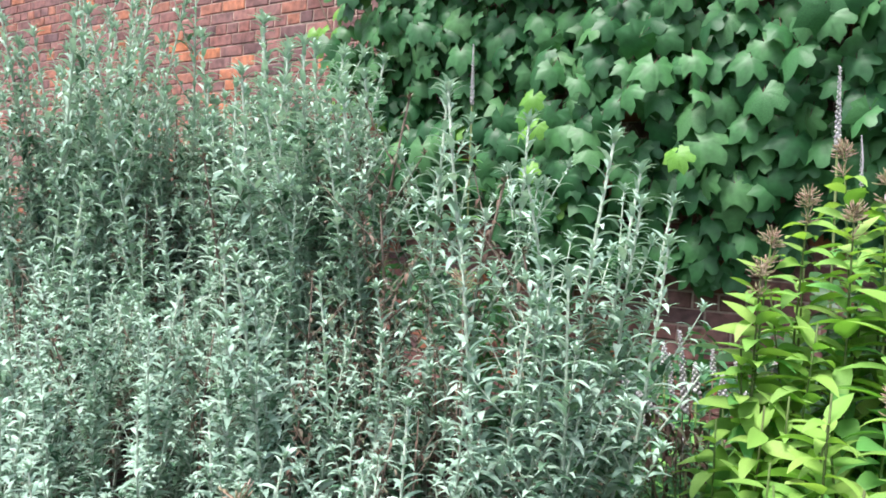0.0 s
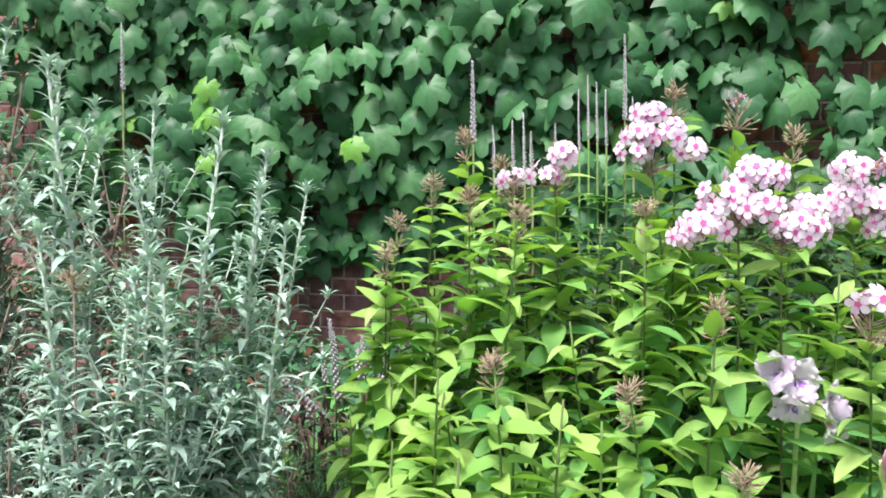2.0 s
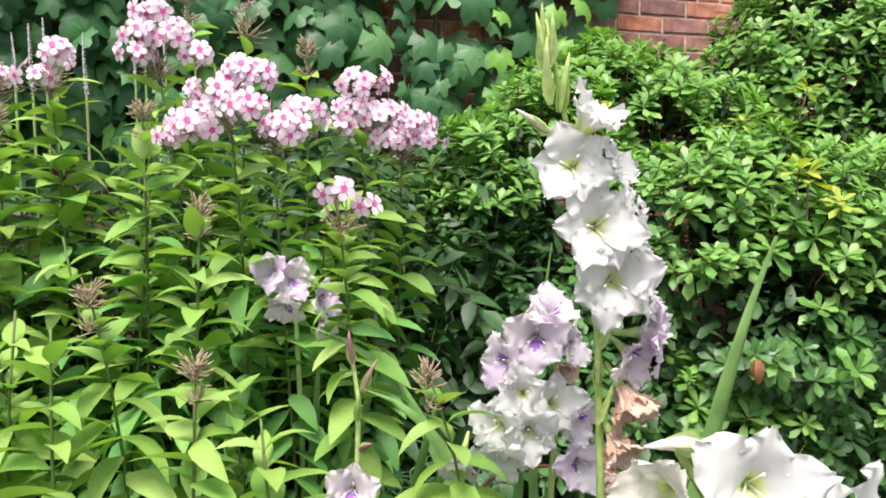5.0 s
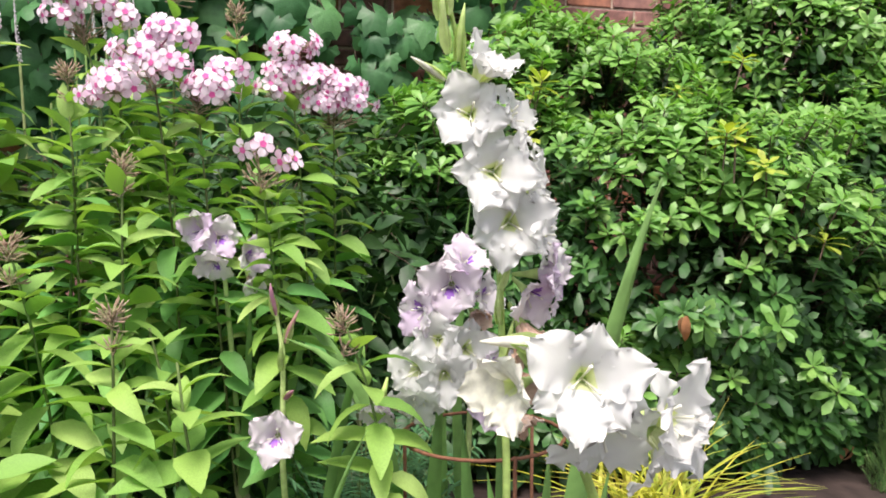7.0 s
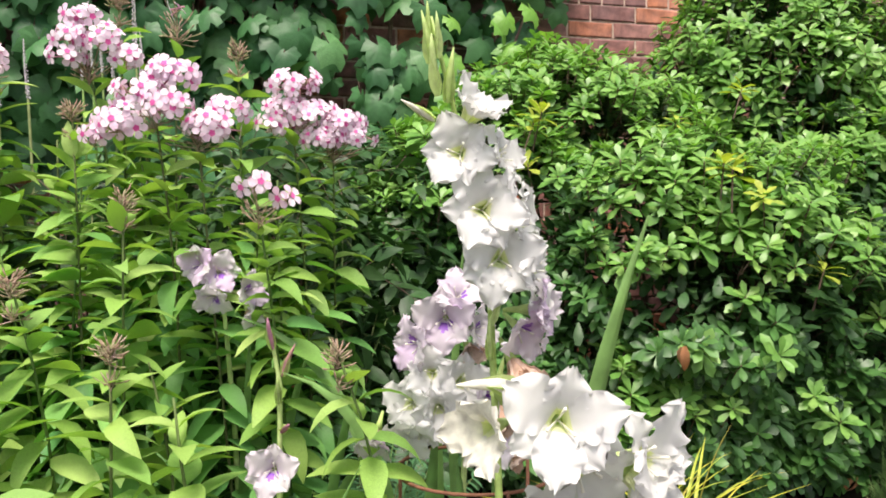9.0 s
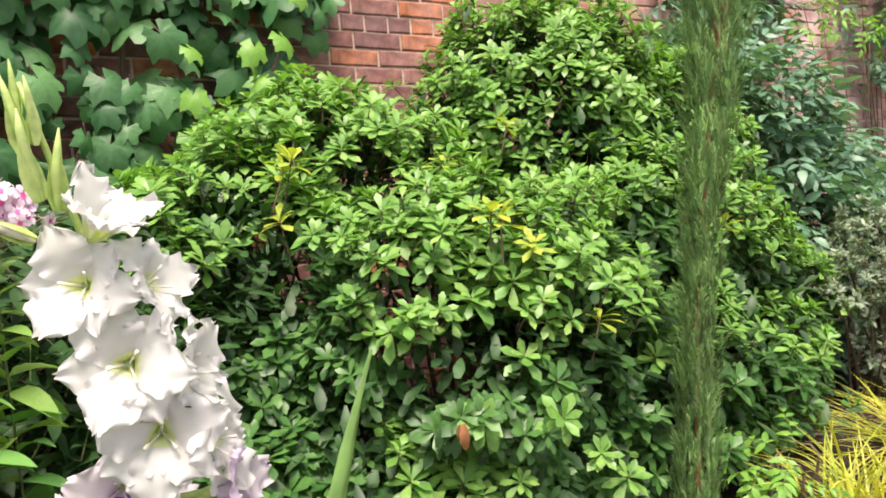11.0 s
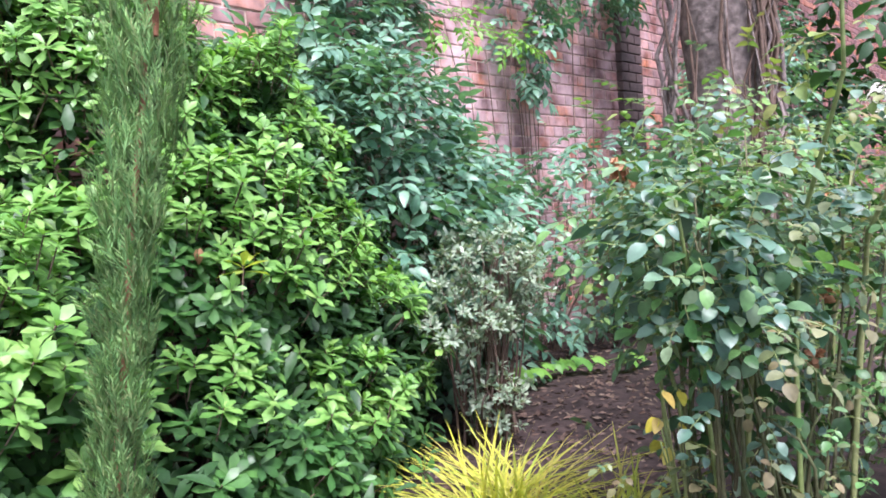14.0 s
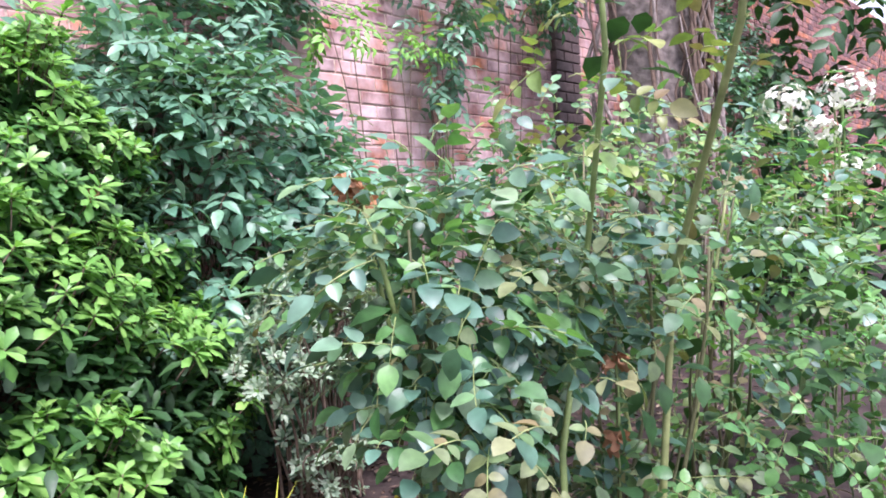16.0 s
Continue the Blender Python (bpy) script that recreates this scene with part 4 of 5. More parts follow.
gladiolus("tall white gladiolus spike with ruffled open florets", [(1.315, 1.09, 0.80), (1.305, 1.09, 1.04), (1.272, 1.085, 1.23), (1.224, 1.06, 1.39)],
          [(1.277, 1.045, 1.288, (0.45, -0.45, 0.8), "cup", 0.86), (1.249, 1.04, 1.232, (-0.45, -1, 0.12), "white", 0.82), (1.318, 1.05, 1.232, (0.75, -0.55, 0.35), "white", 0.78),
           (1.281, 1.03, 1.164, (-0.15, -1, 0.05), "white", 0.98), (1.343, 1.05, 1.152, (0.85, -0.6, 0.1), "white", 0.88), (1.301, 1.03, 1.103, (-0.15, -1, 0.0), "white", 0.96), (1.361, 1.05, 1.087, (0.85, -0.6, -0.05), "white", 0.88),
           (1.372, 1.06, 1.040, (0.9, -0.5, 0.05), "lilac", 0.84), (1.345, 1.065, 1.005, (0.35, -0.8, -0.5), "lilac", 0.74), (1.335, 1.06, 0.955, (0.3, -0.6, -0.8), "wilted", 0.85), (1.322, 1.06, 0.905, (0.2, -0.7, -0.7), "wilted", 0.7),
           (1.219, 1.05, 1.271, (-0.9, -0.45, 0.45), "white_bud", 0.72), (1.230, 1.06, 1.309, (-0.35, -0.3, 1.5), "bud", 0.95), (1.245, 1.06, 1.300, (0.02, -0.4, 1.5), "bud", 0.85),
           (1.222, 1.06, 1.345, (-0.25, -0.3, 1.6), "bud", 0.8), (1.232, 1.06, 1.350, (0.0, -0.4, 1.6), "bud", 0.7), (1.222, 1.06, 1.372, (-0.12, 0, 1.5), "bud", 0.55),
           (1.302, 1.07, 1.03, (0.25, -0.5, 1.2), "bud", 0.8), (1.300, 1.075, 0.985, (-0.2, -0.4, 1.2), "bud", 0.75), (1.305, 1.075, 0.94, (0.3, -0.5, 1.2), "bud", 0.75)],
          [((1.355, 1.03, 0.45), (1.472, 0.999, 1.155), 0.040, (-0.035, 0, -0.01)), ((1.36, 1.04, 0.45), (1.425, 1.01, 1.00), 0.022, (-0.01, 0, 0)), ((1.35, 1.40, 0.42), (1.345, 1.36, 1.13), 0.02, (-0.02, 0, 0.02)), ((1.33, 1.42, 0.42), (1.31, 1.40, 1.0), 0.018, (-0.01, 0, 0)), ((1.27, 1.08, 0.4), (1.28, 1.06, 0.80), 0.03, (0.02, 0, 0)), ((1.30, 1.08, 0.4), (1.42, 1.02, 0.80), 0.03, (0.03, 0, 0.02))],
          (1.32, 1.10))
gladiolus("lilac gladiolus with purple throats and fading lower florets", [(1.315, 1.27, 0.75), (1.325, 1.27, 0.93), (1.305, 1.27, 1.05)],
          [(1.276, 1.225, 1.007, (-0.35, -1, 0.0), "lilac", 0.92), (1.304, 1.235, 1.050, (0.1, -0.7, 0.7), "lilac", 0.70), (1.228, 1.24, 0.969, (-0.9, -0.5, -0.1), "lilac", 0.74), (1.337, 1.24, 0.988, (0.6, -0.7, 0.1), "lilac", 0.66),
           (1.256, 1.225, 0.930, (-0.4, -1, 0.1), "white", 0.72), (1.303, 1.22, 0.915, (0.0, -1, 0.08), "white", 0.84), (1.221, 1.235, 0.882, (-0.7, -0.8, -0.1), "white", 0.82), (1.267, 1.22, 0.873, (-0.2, -1, -0.3), "white", 0.78),
           (1.230, 1.24, 0.834, (-0.4, -0.7, -0.7), "white", 0.78), (1.350, 1.23, 0.823, (0.1, -1, -0.1), "lilac", 0.80), (1.177, 1.25, 0.828, (-0.4, -0.5, -1.0), "faded", 0.72), (1.393, 1.24, 0.796, (0.5, -0.7, -0.7), "wilted", 0.6), (1.348, 1.235, 0.885, (0.4, -0.8, -0.2), "lilac", 0.74), (1.322, 1.24, 0.958, (0.1, -1, -0.4), "wilted", 0.5), (1.265, 1.25, 0.955, (-0.3, -0.8, -0.5), "wilted", 0.5)],
          [((1.27, 1.30, 0.4), (1.276, 1.27, 0.86), 0.032, (-0.01, 0, 0)), ((1.34, 1.30, 0.4), (1.36, 1.27, 0.80), 0.03, (0.02, 0, 0)), ((1.31, 1.28, 0.4), (1.30, 1.25, 0.80), 0.03, (0.01, 0, 0)), ((1.38, 1.3, 0.4), (1.44, 1.26, 0.74), 0.028, (0.02, 0, 0)), ((1.12, 1.2, 0.42), (1.15, 1.17, 0.83), 0.014, (-0.05, 0, 0)), ((1.22, 1.32, 0.4), (1.05, 1.3, 0.93), 0.024, (0.06, 0, 0.1)), ((1.25, 1.35, 0.4), (0.98, 1.42, 1.0), 0.022, (0.05, 0, 0.12))],
          (1.305, 1.29))
gladiolus("white gladiolus leaning low over the path with large open florets", [(1.345, 0.84, 0.66), (1.285, 0.745, 0.86), (1.23, 0.708, 0.975), (1.19, 0.696, 1.03)],
          [(1.226, 0.660, 1.013, (-0.22, -1, 0.10), "white", 0.78), (1.306, 0.668, 0.980, (0.50, -0.85, 0.15), "white", 0.80), (1.252, 0.675, 0.964, (0.10, -0.8, -0.55), "white", 0.74), (1.176, 0.695, 1.002, (-0.85, -0.55, -0.05), "cream", 0.62), (1.305, 0.682, 0.950, (0.55, -0.6, -0.6), "white", 0.72),
           (1.204, 0.698, 1.032, (-0.8, -0.5, 0.25), "white_bud", 0.9)],
          [((1.36, 0.93, 0.33), (1.42, 0.85, 0.80), 0.026, (0.0, 0, 0.03))], (1.35, 0.95))
gladiolus("pale gladiolus with purple-flecked florets among phlox leaves", [(0.97, 1.57, 0.8), (0.96, 1.50, 1.0), (0.945, 1.49, 1.09)],
          [(0.920, 1.465, 1.082, (-0.5, -1, 0.25), "lilac", 0.62), (0.956, 1.465, 1.066, (0.15, -1, 0.0), "lilac", 0.66), (0.942, 1.47, 1.018, (-0.2, -0.8, -0.5), "lilac", 0.60), (1.006, 1.47, 1.033, (0.7, -0.7, 0.1), "lilac", 0.64), (1.005, 1.47, 0.99, (0.4, -0.7, -0.7), "faded", 0.5)],
          [((1.0, 1.6, 0.4), (1.10, 1.52, 0.92), 0.022, (0.0, 0, 0.05)), ((0.97, 1.6, 0.4), (1.0, 1.54, 0.95), 0.022, (0, 0, 0))], (0.98, 1.63))
gladiolus("pink-budded gladiolus stalk with one lilac floret low down", [(1.045, 1.36, 0.72), (1.048, 1.35, 0.9), (1.035, 1.35, 0.985)],
          [(1.033, 1.30, 0.785, (-0.2, -1, 0.2), "lilac", 0.78), (1.051, 1.33, 0.835, (0.2, -0.7, 0.4), "pink_bud", 0.75), (1.037, 1.34, 0.965, (-0.2, -0.4, 1), "pink_bud", 0.75), (1.054, 1.33, 0.925, (0.3, -0.4, 1), "pink_bud", 0.75), (1.045, 1.34, 0.88, (0.0, -0.5, 0.9), "bud", 0.75)],
          [((1.08, 1.42, 0.4), (1.17, 1.32, 0.93), 0.02, (0.0, 0, 0.05)), ((1.05, 1.42, 0.4), (1.22, 1.34, 0.80), 0.02, (0.0, 0, 0.1))], (1.06, 1.45))

# ---- rusty ring support round the gladioli ----
support = thing("plant_support", (1.33, 1.24, SOIL), "rusty wire ring plant support", "plant support")
g = Geo()
tube(g, [(0.12 * math.cos(a), 0.11 * math.sin(a), 0.385) for a in np.linspace(0, 6.28, 28)], 0.0028, 6)
part("ring", (g, [BARK_RUST]), support)
for a in (0.6, 2.7, 4.8):
    g = Geo()
    tube(g, [(0.12 * math.cos(a), 0.11 * math.sin(a), -0.03), (0.12 * math.cos(a), 0.11 * math.sin(a), 0.388)], 0.0028, 6)
    part("leg", (g, [BARK_RUST]), support)

# ---- mounded evergreen shrub with whorled glossy leaves ----
def whorl(seed, n=11):
    r = np.random.RandomState(seed)
    g = Geo()
    for k in range(n):
        low = k / n
        size = r.uniform(0.050, 0.070) * (0.72 + 0.28 * low)
        d = around(k * 2.4 + r.normal(0, 0.2), 0.85 - 1.0 * low + r.normal(0, 0.14))
        g.put(leaf(size, size * r.uniform(0.40, 0.50), 4, r.uniform(0.05, 0.25), r.uniform(0.1, 0.75), SPOON), (0, 0, -0.018 * low), turn(d, (0, 0, 1)))
    tube(g, [(0, 0, -0.09), (0, 0, 0)], 0.002, 4, 1)
    return g


whorl_geos = [whorl(k, 9 + k % 5) for k in range(7)]
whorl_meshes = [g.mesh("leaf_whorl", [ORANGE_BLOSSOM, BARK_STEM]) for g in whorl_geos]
young_lit_whorls = [g.mesh("leaf_whorl", [NEW_GROWTH_LIT, BARK_STEM]) for g in whorl_geos]
yellow_whorls = [g.mesh("leaf_whorl", [YELLOW_LEAF, BARK_STEM]) for g in whorl_geos[:2]]
BLOBS = [(2.28, 2.38, 0.88, 0.62, 0.62, 0.48), (1.72, 2.55, 0.95, 0.45, 0.45, 0.48), (2.08, 2.74, 1.20, 0.50, 0.45, 0.46), (3.03, 2.86, 1.36, 0.52, 0.50, 0.68), (3.10, 2.52, 0.95, 0.62, 0.50, 0.52),
         (3.42, 2.80, 1.18, 0.55, 0.50, 0.66), (2.65, 2.30, 0.66, 0.95, 0.52, 0.36), (3.45, 2.55, 0.75, 0.55, 0.45, 0.42), (1.46, 2.36, 0.80, 0.30, 0.32, 0.42), (2.25, 2.18, 0.56, 0.62, 0.42, 0.26), (1.75, 2.2, 0.6, 0.4, 0.35, 0.28)]


def inside(p, blobs, grow=1.0):
    return any(((p[0] - b[0]) / b[3]) ** 2 + ((p[1] - b[1]) / b[4]) ** 2 + ((p[2] - b[2]) / b[5]) ** 2 < grow ** 2 for b in blobs)


def shell(blobs, n, r, thick=0.05, floor=SOIL + 0.04, front=True, tiers=0.0):
    """Points with outward directions on the skin of a union of lumps."""
    weight = np.array([b[3] * b[5] + b[4] * b[5] for b in blobs])
    out = []
    tries = 0
    while len(out) < n and tries < n * 60:
        tries += 1
        b = blobs[r.choice(len(blobs), p=weight / weight.sum())]
        d = unit(r.normal(0, 1, 3))
        if front and d[1] > 0.45 and d[2] < 0.5:
            continue
        rough = 1 + (0.13 + 0.10 * (tiers > 0)) * noise.noise((d[0] * 3 + b[0], d[1] * 3, d[2] * 3 + b[2])) + 0.06 * noise.noise((d[0] * 8 + b[0], d[1] * 8, d[2] * 8)) + r.normal(0, thick)
        p = np.array(b[:3]) + d * np.array(b[3:]) * rough
        if tiers and noise.noise((p[0] * 3.4, p[1] * 3.4, p[2] * 4.6 + 7)) < -0.22 + 0.25 * r.rand() - (0.3 if d[2] > 0.55 else 0):
            continue
        if p[2] < floor or p[1] > WALL - 0.06 or inside(p, [c for c in blobs if c is not b], 0.92):
            continue
        out.append((p, unit(d / np.array(b[3:]))))
    return out


r = np.random.RandomState(21)
base = np.array((2.6, 2.55, SOIL))
shrub = thing("evergreen_shrub", base, "large mounded evergreen shrub with glossy whorled leaves", "shrub")
rest = Geo()
skin = shell(BLOBS, 4700, r, 0.06, tiers=1.0)
near = 0
for i, (p, d) in enumerate(skin):
    up = unit(d * 0.8 + np.array((0, -0.15, 0.75)) + r.normal(0, 0.18, 3))
    rot = turn(np.cross(up, r.normal(0, 1, 3)), up)
    size = r.uniform(0.75, 1.18)
    k = r.randint(7)
    # fresh: young tips, also tops in light; low left end kept dark for shade.
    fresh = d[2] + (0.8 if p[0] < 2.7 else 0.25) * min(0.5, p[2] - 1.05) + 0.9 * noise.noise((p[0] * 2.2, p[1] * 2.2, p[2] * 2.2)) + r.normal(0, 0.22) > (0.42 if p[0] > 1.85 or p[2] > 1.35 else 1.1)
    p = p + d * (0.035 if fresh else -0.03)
    if near < 300 and p[1] < 2.35 and 1.6 < p[0] < 3.7 and r.rand() < 0.45:
        near += 1
        piece("leaf_whorl", (young_lit_whorls if fresh else whorl_meshes)[k], shrub, p - base, rot, size)
    else:
        g = whorl_geos[k]
        v = np.concatenate(g.v) * size @ rot.T + (p - base)
        n0 = rest.n
        rest.v.append(v)
        rest.f.extend([tuple(q + n0 for q in f) for f in g.f])
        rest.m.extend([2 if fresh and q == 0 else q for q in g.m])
        rest.n += len(v)
for x, y, z in [(2.126, 1.83, 1.285), (2.15, 1.83, 1.27), (2.206, 2.19, 1.43), (1.80, 2.22, 1.45), (1.78, 2.23, 1.42), (1.75, 2.2, 1.30), (2.2, 1.78, 1.20), (3.05, 2.0, 1.2), (2.35, 1.75, 1.02), (2.5, 2.3, 1.55)]:
    piece("leaf_whorl", yellow_whorls[r.randint(2)], shrub, np.array((x, y, z)) - base, turn(r.normal(0, 1, 3) * (1, 1, 0.2), (0, -0.4, 1)), r.uniform(1.0, 1.3))
part("foliage", (rest, [ORANGE_BLOSSOM, BARK_STEM, NEW_GROWTH_LIT]), shrub, kind="stuff")
brown = Geo()
brown.put(leaf(0.06, 0.018, 4, 0.6, 1.4, LANCE), (0, 0, 0), np.eye(3))
brown.put(leaf(0.05, 0.016, 4, 0.6, 1.0, LANCE), (0.004, 0, -0.01), turn((0.3, 0.9, -0.3), (1, 0, 0.4)))
brown_mesh = brown.mesh("withered_leaf", [RUSTY])
for i in range(0, 60, 3):
    p, d = skin[i * 17]
    if p[1] < 2.5:
        piece("withered_leaf", brown_mesh, shrub, p - base + d * 0.02, turn((r.normal(0, 0.3), -0.3, -1), d), r.uniform(0.7, 1.2))
# Core of dark leaves that gives the shrub's gaps their shade.
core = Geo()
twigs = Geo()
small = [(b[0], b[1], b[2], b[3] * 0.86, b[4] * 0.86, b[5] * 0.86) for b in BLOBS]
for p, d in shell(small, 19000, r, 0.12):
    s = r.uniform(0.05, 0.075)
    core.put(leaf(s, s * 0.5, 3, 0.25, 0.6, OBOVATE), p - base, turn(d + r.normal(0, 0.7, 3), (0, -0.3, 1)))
for b in BLOBS:
    for k in range(16):
        d = unit(r.normal(0, 1, 3) * (1, 1, 0.6) + (0, -0.2, 0.6))
        tube(twigs, bend((b[0] - base[0], b[1] - base[1], 0.0), np.array(b[:3]) + d * np.array(b[3:]) * 0.9 - base, (0, 0, 0.1), 5), np.linspace(0.009, 0.003, 5), 5)
part("inner_foliage", (core, [INNER_SHADE]), shrub, kind="stuff")
part("branch", (twigs, [BARK_STEM]), shrub)

# ---- pencil cypress ----
def cypress(axis, widths):
    r = np.random.RandomState(31)
    base = np.array(axis[0])
    ob = thing("pencil_cypress", base, "slim dark green columnar conifer with a slight lean", "conifer")
    zs, xs, ys = [a[2] for a in axis], [a[0] for a in axis], [a[1] for a in axis]
    g, wood = Geo(), Geo()
    tube(wood, np.array(axis) - base, np.linspace(0.009, 0.004, len(axis)), 7)
    for k in range(2):
        a = 4.2 + r.uniform(0, 0.6)
        pts = [(np.interp(z, zs, xs) + 0.03 * math.cos(a) * (1 + (z - 1.3)), np.interp(z, zs, ys) + 0.03 * math.sin(a), z) for z in np.linspace(1.62, 2.1, 6)]
        tube(wood, np.array(pts) - base, np.linspace(0.008, 0.003, 6), 5)
    for k in range(3000):
        z = zs[0] + (zs[-1] - zs[0]) * r.rand() ** 0.95 - 0.04
        w = np.interp(z, zs, widths)
        a = r.uniform(0, 6.28)
        q = w * (0.35 + 0.65 * r.rand() ** 0.5) * (1 + 0.8 * noise.noise((math.cos(a) * 2.2, math.sin(a) * 2.2, z * 11)))
        out = np.array((math.cos(a), math.sin(a), 0.2))
        p = np.array((np.interp(z, zs, xs) + q * math.cos(a), np.interp(z, zs, ys) + q * math.sin(a), z)) - base
        d = unit(np.array((0.14 * math.cos(a), 0.14 * math.sin(a), 1.0)) + r.normal(0, 0.17, 3))
        side = unit(np.cross(d, out + r.normal(0, 0.6, 3)))
        long = r.uniform(0.03, 0.07)
        # one feathery spray: a fine axis with scale-leaved twiglets to both sides
        g.put(leaf(long, 0.003, 3, 0.6, -0.2), p, turn(d, out))
        for j in range(10):
            t = 0.15 + 0.8 * j / 9
            e = unit(d + side * (0.55 if j % 2 else -0.55) + r.normal(0, 0.18, 3))
            g.put(leaf(0.28 * long * (1.15 - 0.6 * t) + 0.005, 0.0026, 2, 0.6, -0.1), p + d * long * t, turn(e, out))
    part("trunk", (wood, [solid("cypress_wood", [(0.22, 0.10, 0.05), (0.26, 0.13, 0.07)], grain=40)]), ob)
    part("foliage", (g, [CYPRESS]), ob, kind="stuff")


cypress([(2.54, 1.70, SOIL - 0.03), (2.57, 1.69, 0.65), (2.585, 1.69, 0.90), (2.612, 1.69, 1.06), (2.64, 1.69, 1.26), (2.688, 1.69, 1.51), (2.715, 1.68, 1.77), (2.75, 1.67, 2.1), (2.77, 1.66, 2.45)],
        [0.052, 0.047, 0.039, 0.037, 0.042, 0.066, 0.082, 0.074, 0.01])

# ---- golden grass ----
def grass_clump(x, y, high, wide, n, seed):
    r = np.random.RandomState(seed)
    ob = thing("ornamental_grass", (x, y, ground_height(x, y) - 0.01), "golden-yellow ornamental grass clump with arching blades", "grass", "golden grass clumps")
    g = Geo()
    for k in range(n):
        a = r.uniform(0, 6.28)
        rad = wide * r.rand() ** 0.6
        h = high * r.uniform(0.55, 1.05) * (1 - 0.35 * (rad / wide) ** 2)
        m = 8
        foot = np.array((0.05 * r.normal(), 0.05 * r.normal(), 0))
        v, f = [], []
        w = r.uniform(0.003, 0.006)
        droop = r.uniform(0.0, 0.45)
        side = np.array((-math.sin(a), math.cos(a), 0))
        for i in range(m):
            s = i / (m - 1)
            p = foot + np.array((math.cos(a) * rad * s ** 1.5, math.sin(a) * rad * s ** 1.5, h * (s ** 0.8 - droop * s ** 3)))
            half = w * (1 - s) ** 0.6 + 0.0003
            v += [p - side * half, p + (0, 0, -half * 0.5), p + side * half]
        for i in range(m - 1):
            q = 3 * i
            f += [(q, q + 1, q + 4, q + 3), (q + 1, q + 2, q + 5, q + 4)]
        g.add(v, f)
    part("blades", (g, [GRASS]), ob, kind="stuff")


grass_clump(3.60, 1.71, 0.34, 0.56, 250, 41)
grass_clump(2.98, 1.55, 0.38, 0.42, 120, 42)
grass_clump(3.66, 1.40, 0.33, 0.36, 110, 43)
grass_clump(1.86, 1.66, 0.30, 0.34, 110, 44)

# ---- dark climber with divided leaves against the wall ----
def divided(seed, pairs=3, size=0.05, mat_width=0.40):
    r = np.random.RandomState(seed)
    g = Geo()
    length = size * 0.75 * (pairs + 0.6)
    tube(g, bend((0, 0, 0), (0, length, 0), (0, 0, 0.01), 4), 0.0011, 3, 1)
    for k in range(pairs):
        y = length * (k + 0.7) / (pairs + 0.4)
        for side in (-1, 1):
            d = unit((side * 0.9, 0.45 + 0.15 * k, -0.1 + r.normal(0, 0.12)))
            s = size * r.uniform(0.85, 1.15)
            g.put(leaf(s, s * mat_width, 4, 0.25, r.uniform(0.3, 0.8), OVATE), (0, y, 0.006), turn(d, (r.normal(0, 0.15), 0, 1)))
    g.put(leaf(size * 1.15, size * 1.15 * mat_width, 4, 0.25, 0.6, OVATE), (0, length, 0), turn((0, 1, -0.15), (0, 0, 1)))
    return g


def leafy_mass(name, label, category, blobs, geos, mats, n, parts, r, size=(0.8, 1.2), hang=0.3, base=None, twig_mat=None, thick=0.12, twigs_per=10, front=True, tiers=0.0, other=0.0, core=0):
    """A shrub or climber: leaves on the skin of several lumps, borne on bent stems from the ground."""
    base = np.array(base if base is not None else (blobs[0][0], blobs[0][1], SOIL))
    ob = thing(name, base, label, category)
    meshes = [g.mesh("leaf", mats) for g in geos]
    other_meshes = [g.mesh("leaf", [mats[-1], *mats[1:]]) for g in geos] if other else meshes
    rest, wood = Geo(), Geo()
    near = 0
    for p, d in shell(blobs, n, r, thick, front=front, tiers=tiers):
        along = unit(d * (1, 1, 0.3) + np.array((0, 0, -hang)) + r.normal(0, 0.5, 3))
        face = unit(d * 0.5 + np.array((0, -0.2, 0.8)) + r.normal(0, 0.25, 3))
        rot = turn(along, face)
        s = r.uniform(*size)
        k = r.randint(len(geos))
        odd = r.rand() < other
        if near < parts and r.rand() < 0.5:
            near += 1
            piece("leaf", (other_meshes if odd else meshes)[k], ob, p - base, rot, s)
        else:
            merge(rest, geos[k], p - base, rot, s, {0: 2} if odd else {})
    for b in blobs:
        for k in range(int(twigs_per)):
            d = unit(r.normal(0, 1, 3) * (1, 0.8, 0.5) + (0, 0, 0.5))
            root = np.array((b[0] * 0.6 + base[0] * 0.4, b[1] * 0.6 + base[1] * 0.4, SOIL)) - base + r.normal(0, 0.03, 3) * (1, 1, 0)
            tube(wood, bend(root, np.array(b[:3]) + d * np.array(b[3:]) * 0.8 - base, (r.normal(0, 0.04), r.normal(0, 0.04), 0.08), 6), np.linspace(0.006, 0.002, 6), 5)
    # Inner leaves coloured dark to stand for the shade within.
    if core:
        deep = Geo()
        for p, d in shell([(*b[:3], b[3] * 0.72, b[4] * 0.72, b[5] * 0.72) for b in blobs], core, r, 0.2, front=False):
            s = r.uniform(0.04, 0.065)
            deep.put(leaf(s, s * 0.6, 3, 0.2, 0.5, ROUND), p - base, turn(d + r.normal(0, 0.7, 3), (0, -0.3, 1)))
        part("inner_foliage", (deep, [INNER_SHADE]), ob, kind="stuff")
    if rest.n:
        part("foliage", (rest, mats), ob, kind="stuff")
    if wood.n:
        part("twig_mass", (wood, [twig_mat or BARK_STEM]), ob, kind="stuff")
    return ob


r = np.random.RandomState(51)
shade_geos = [divided(k, 2 + k % 3, 0.066, 0.46) for k in range(5)]
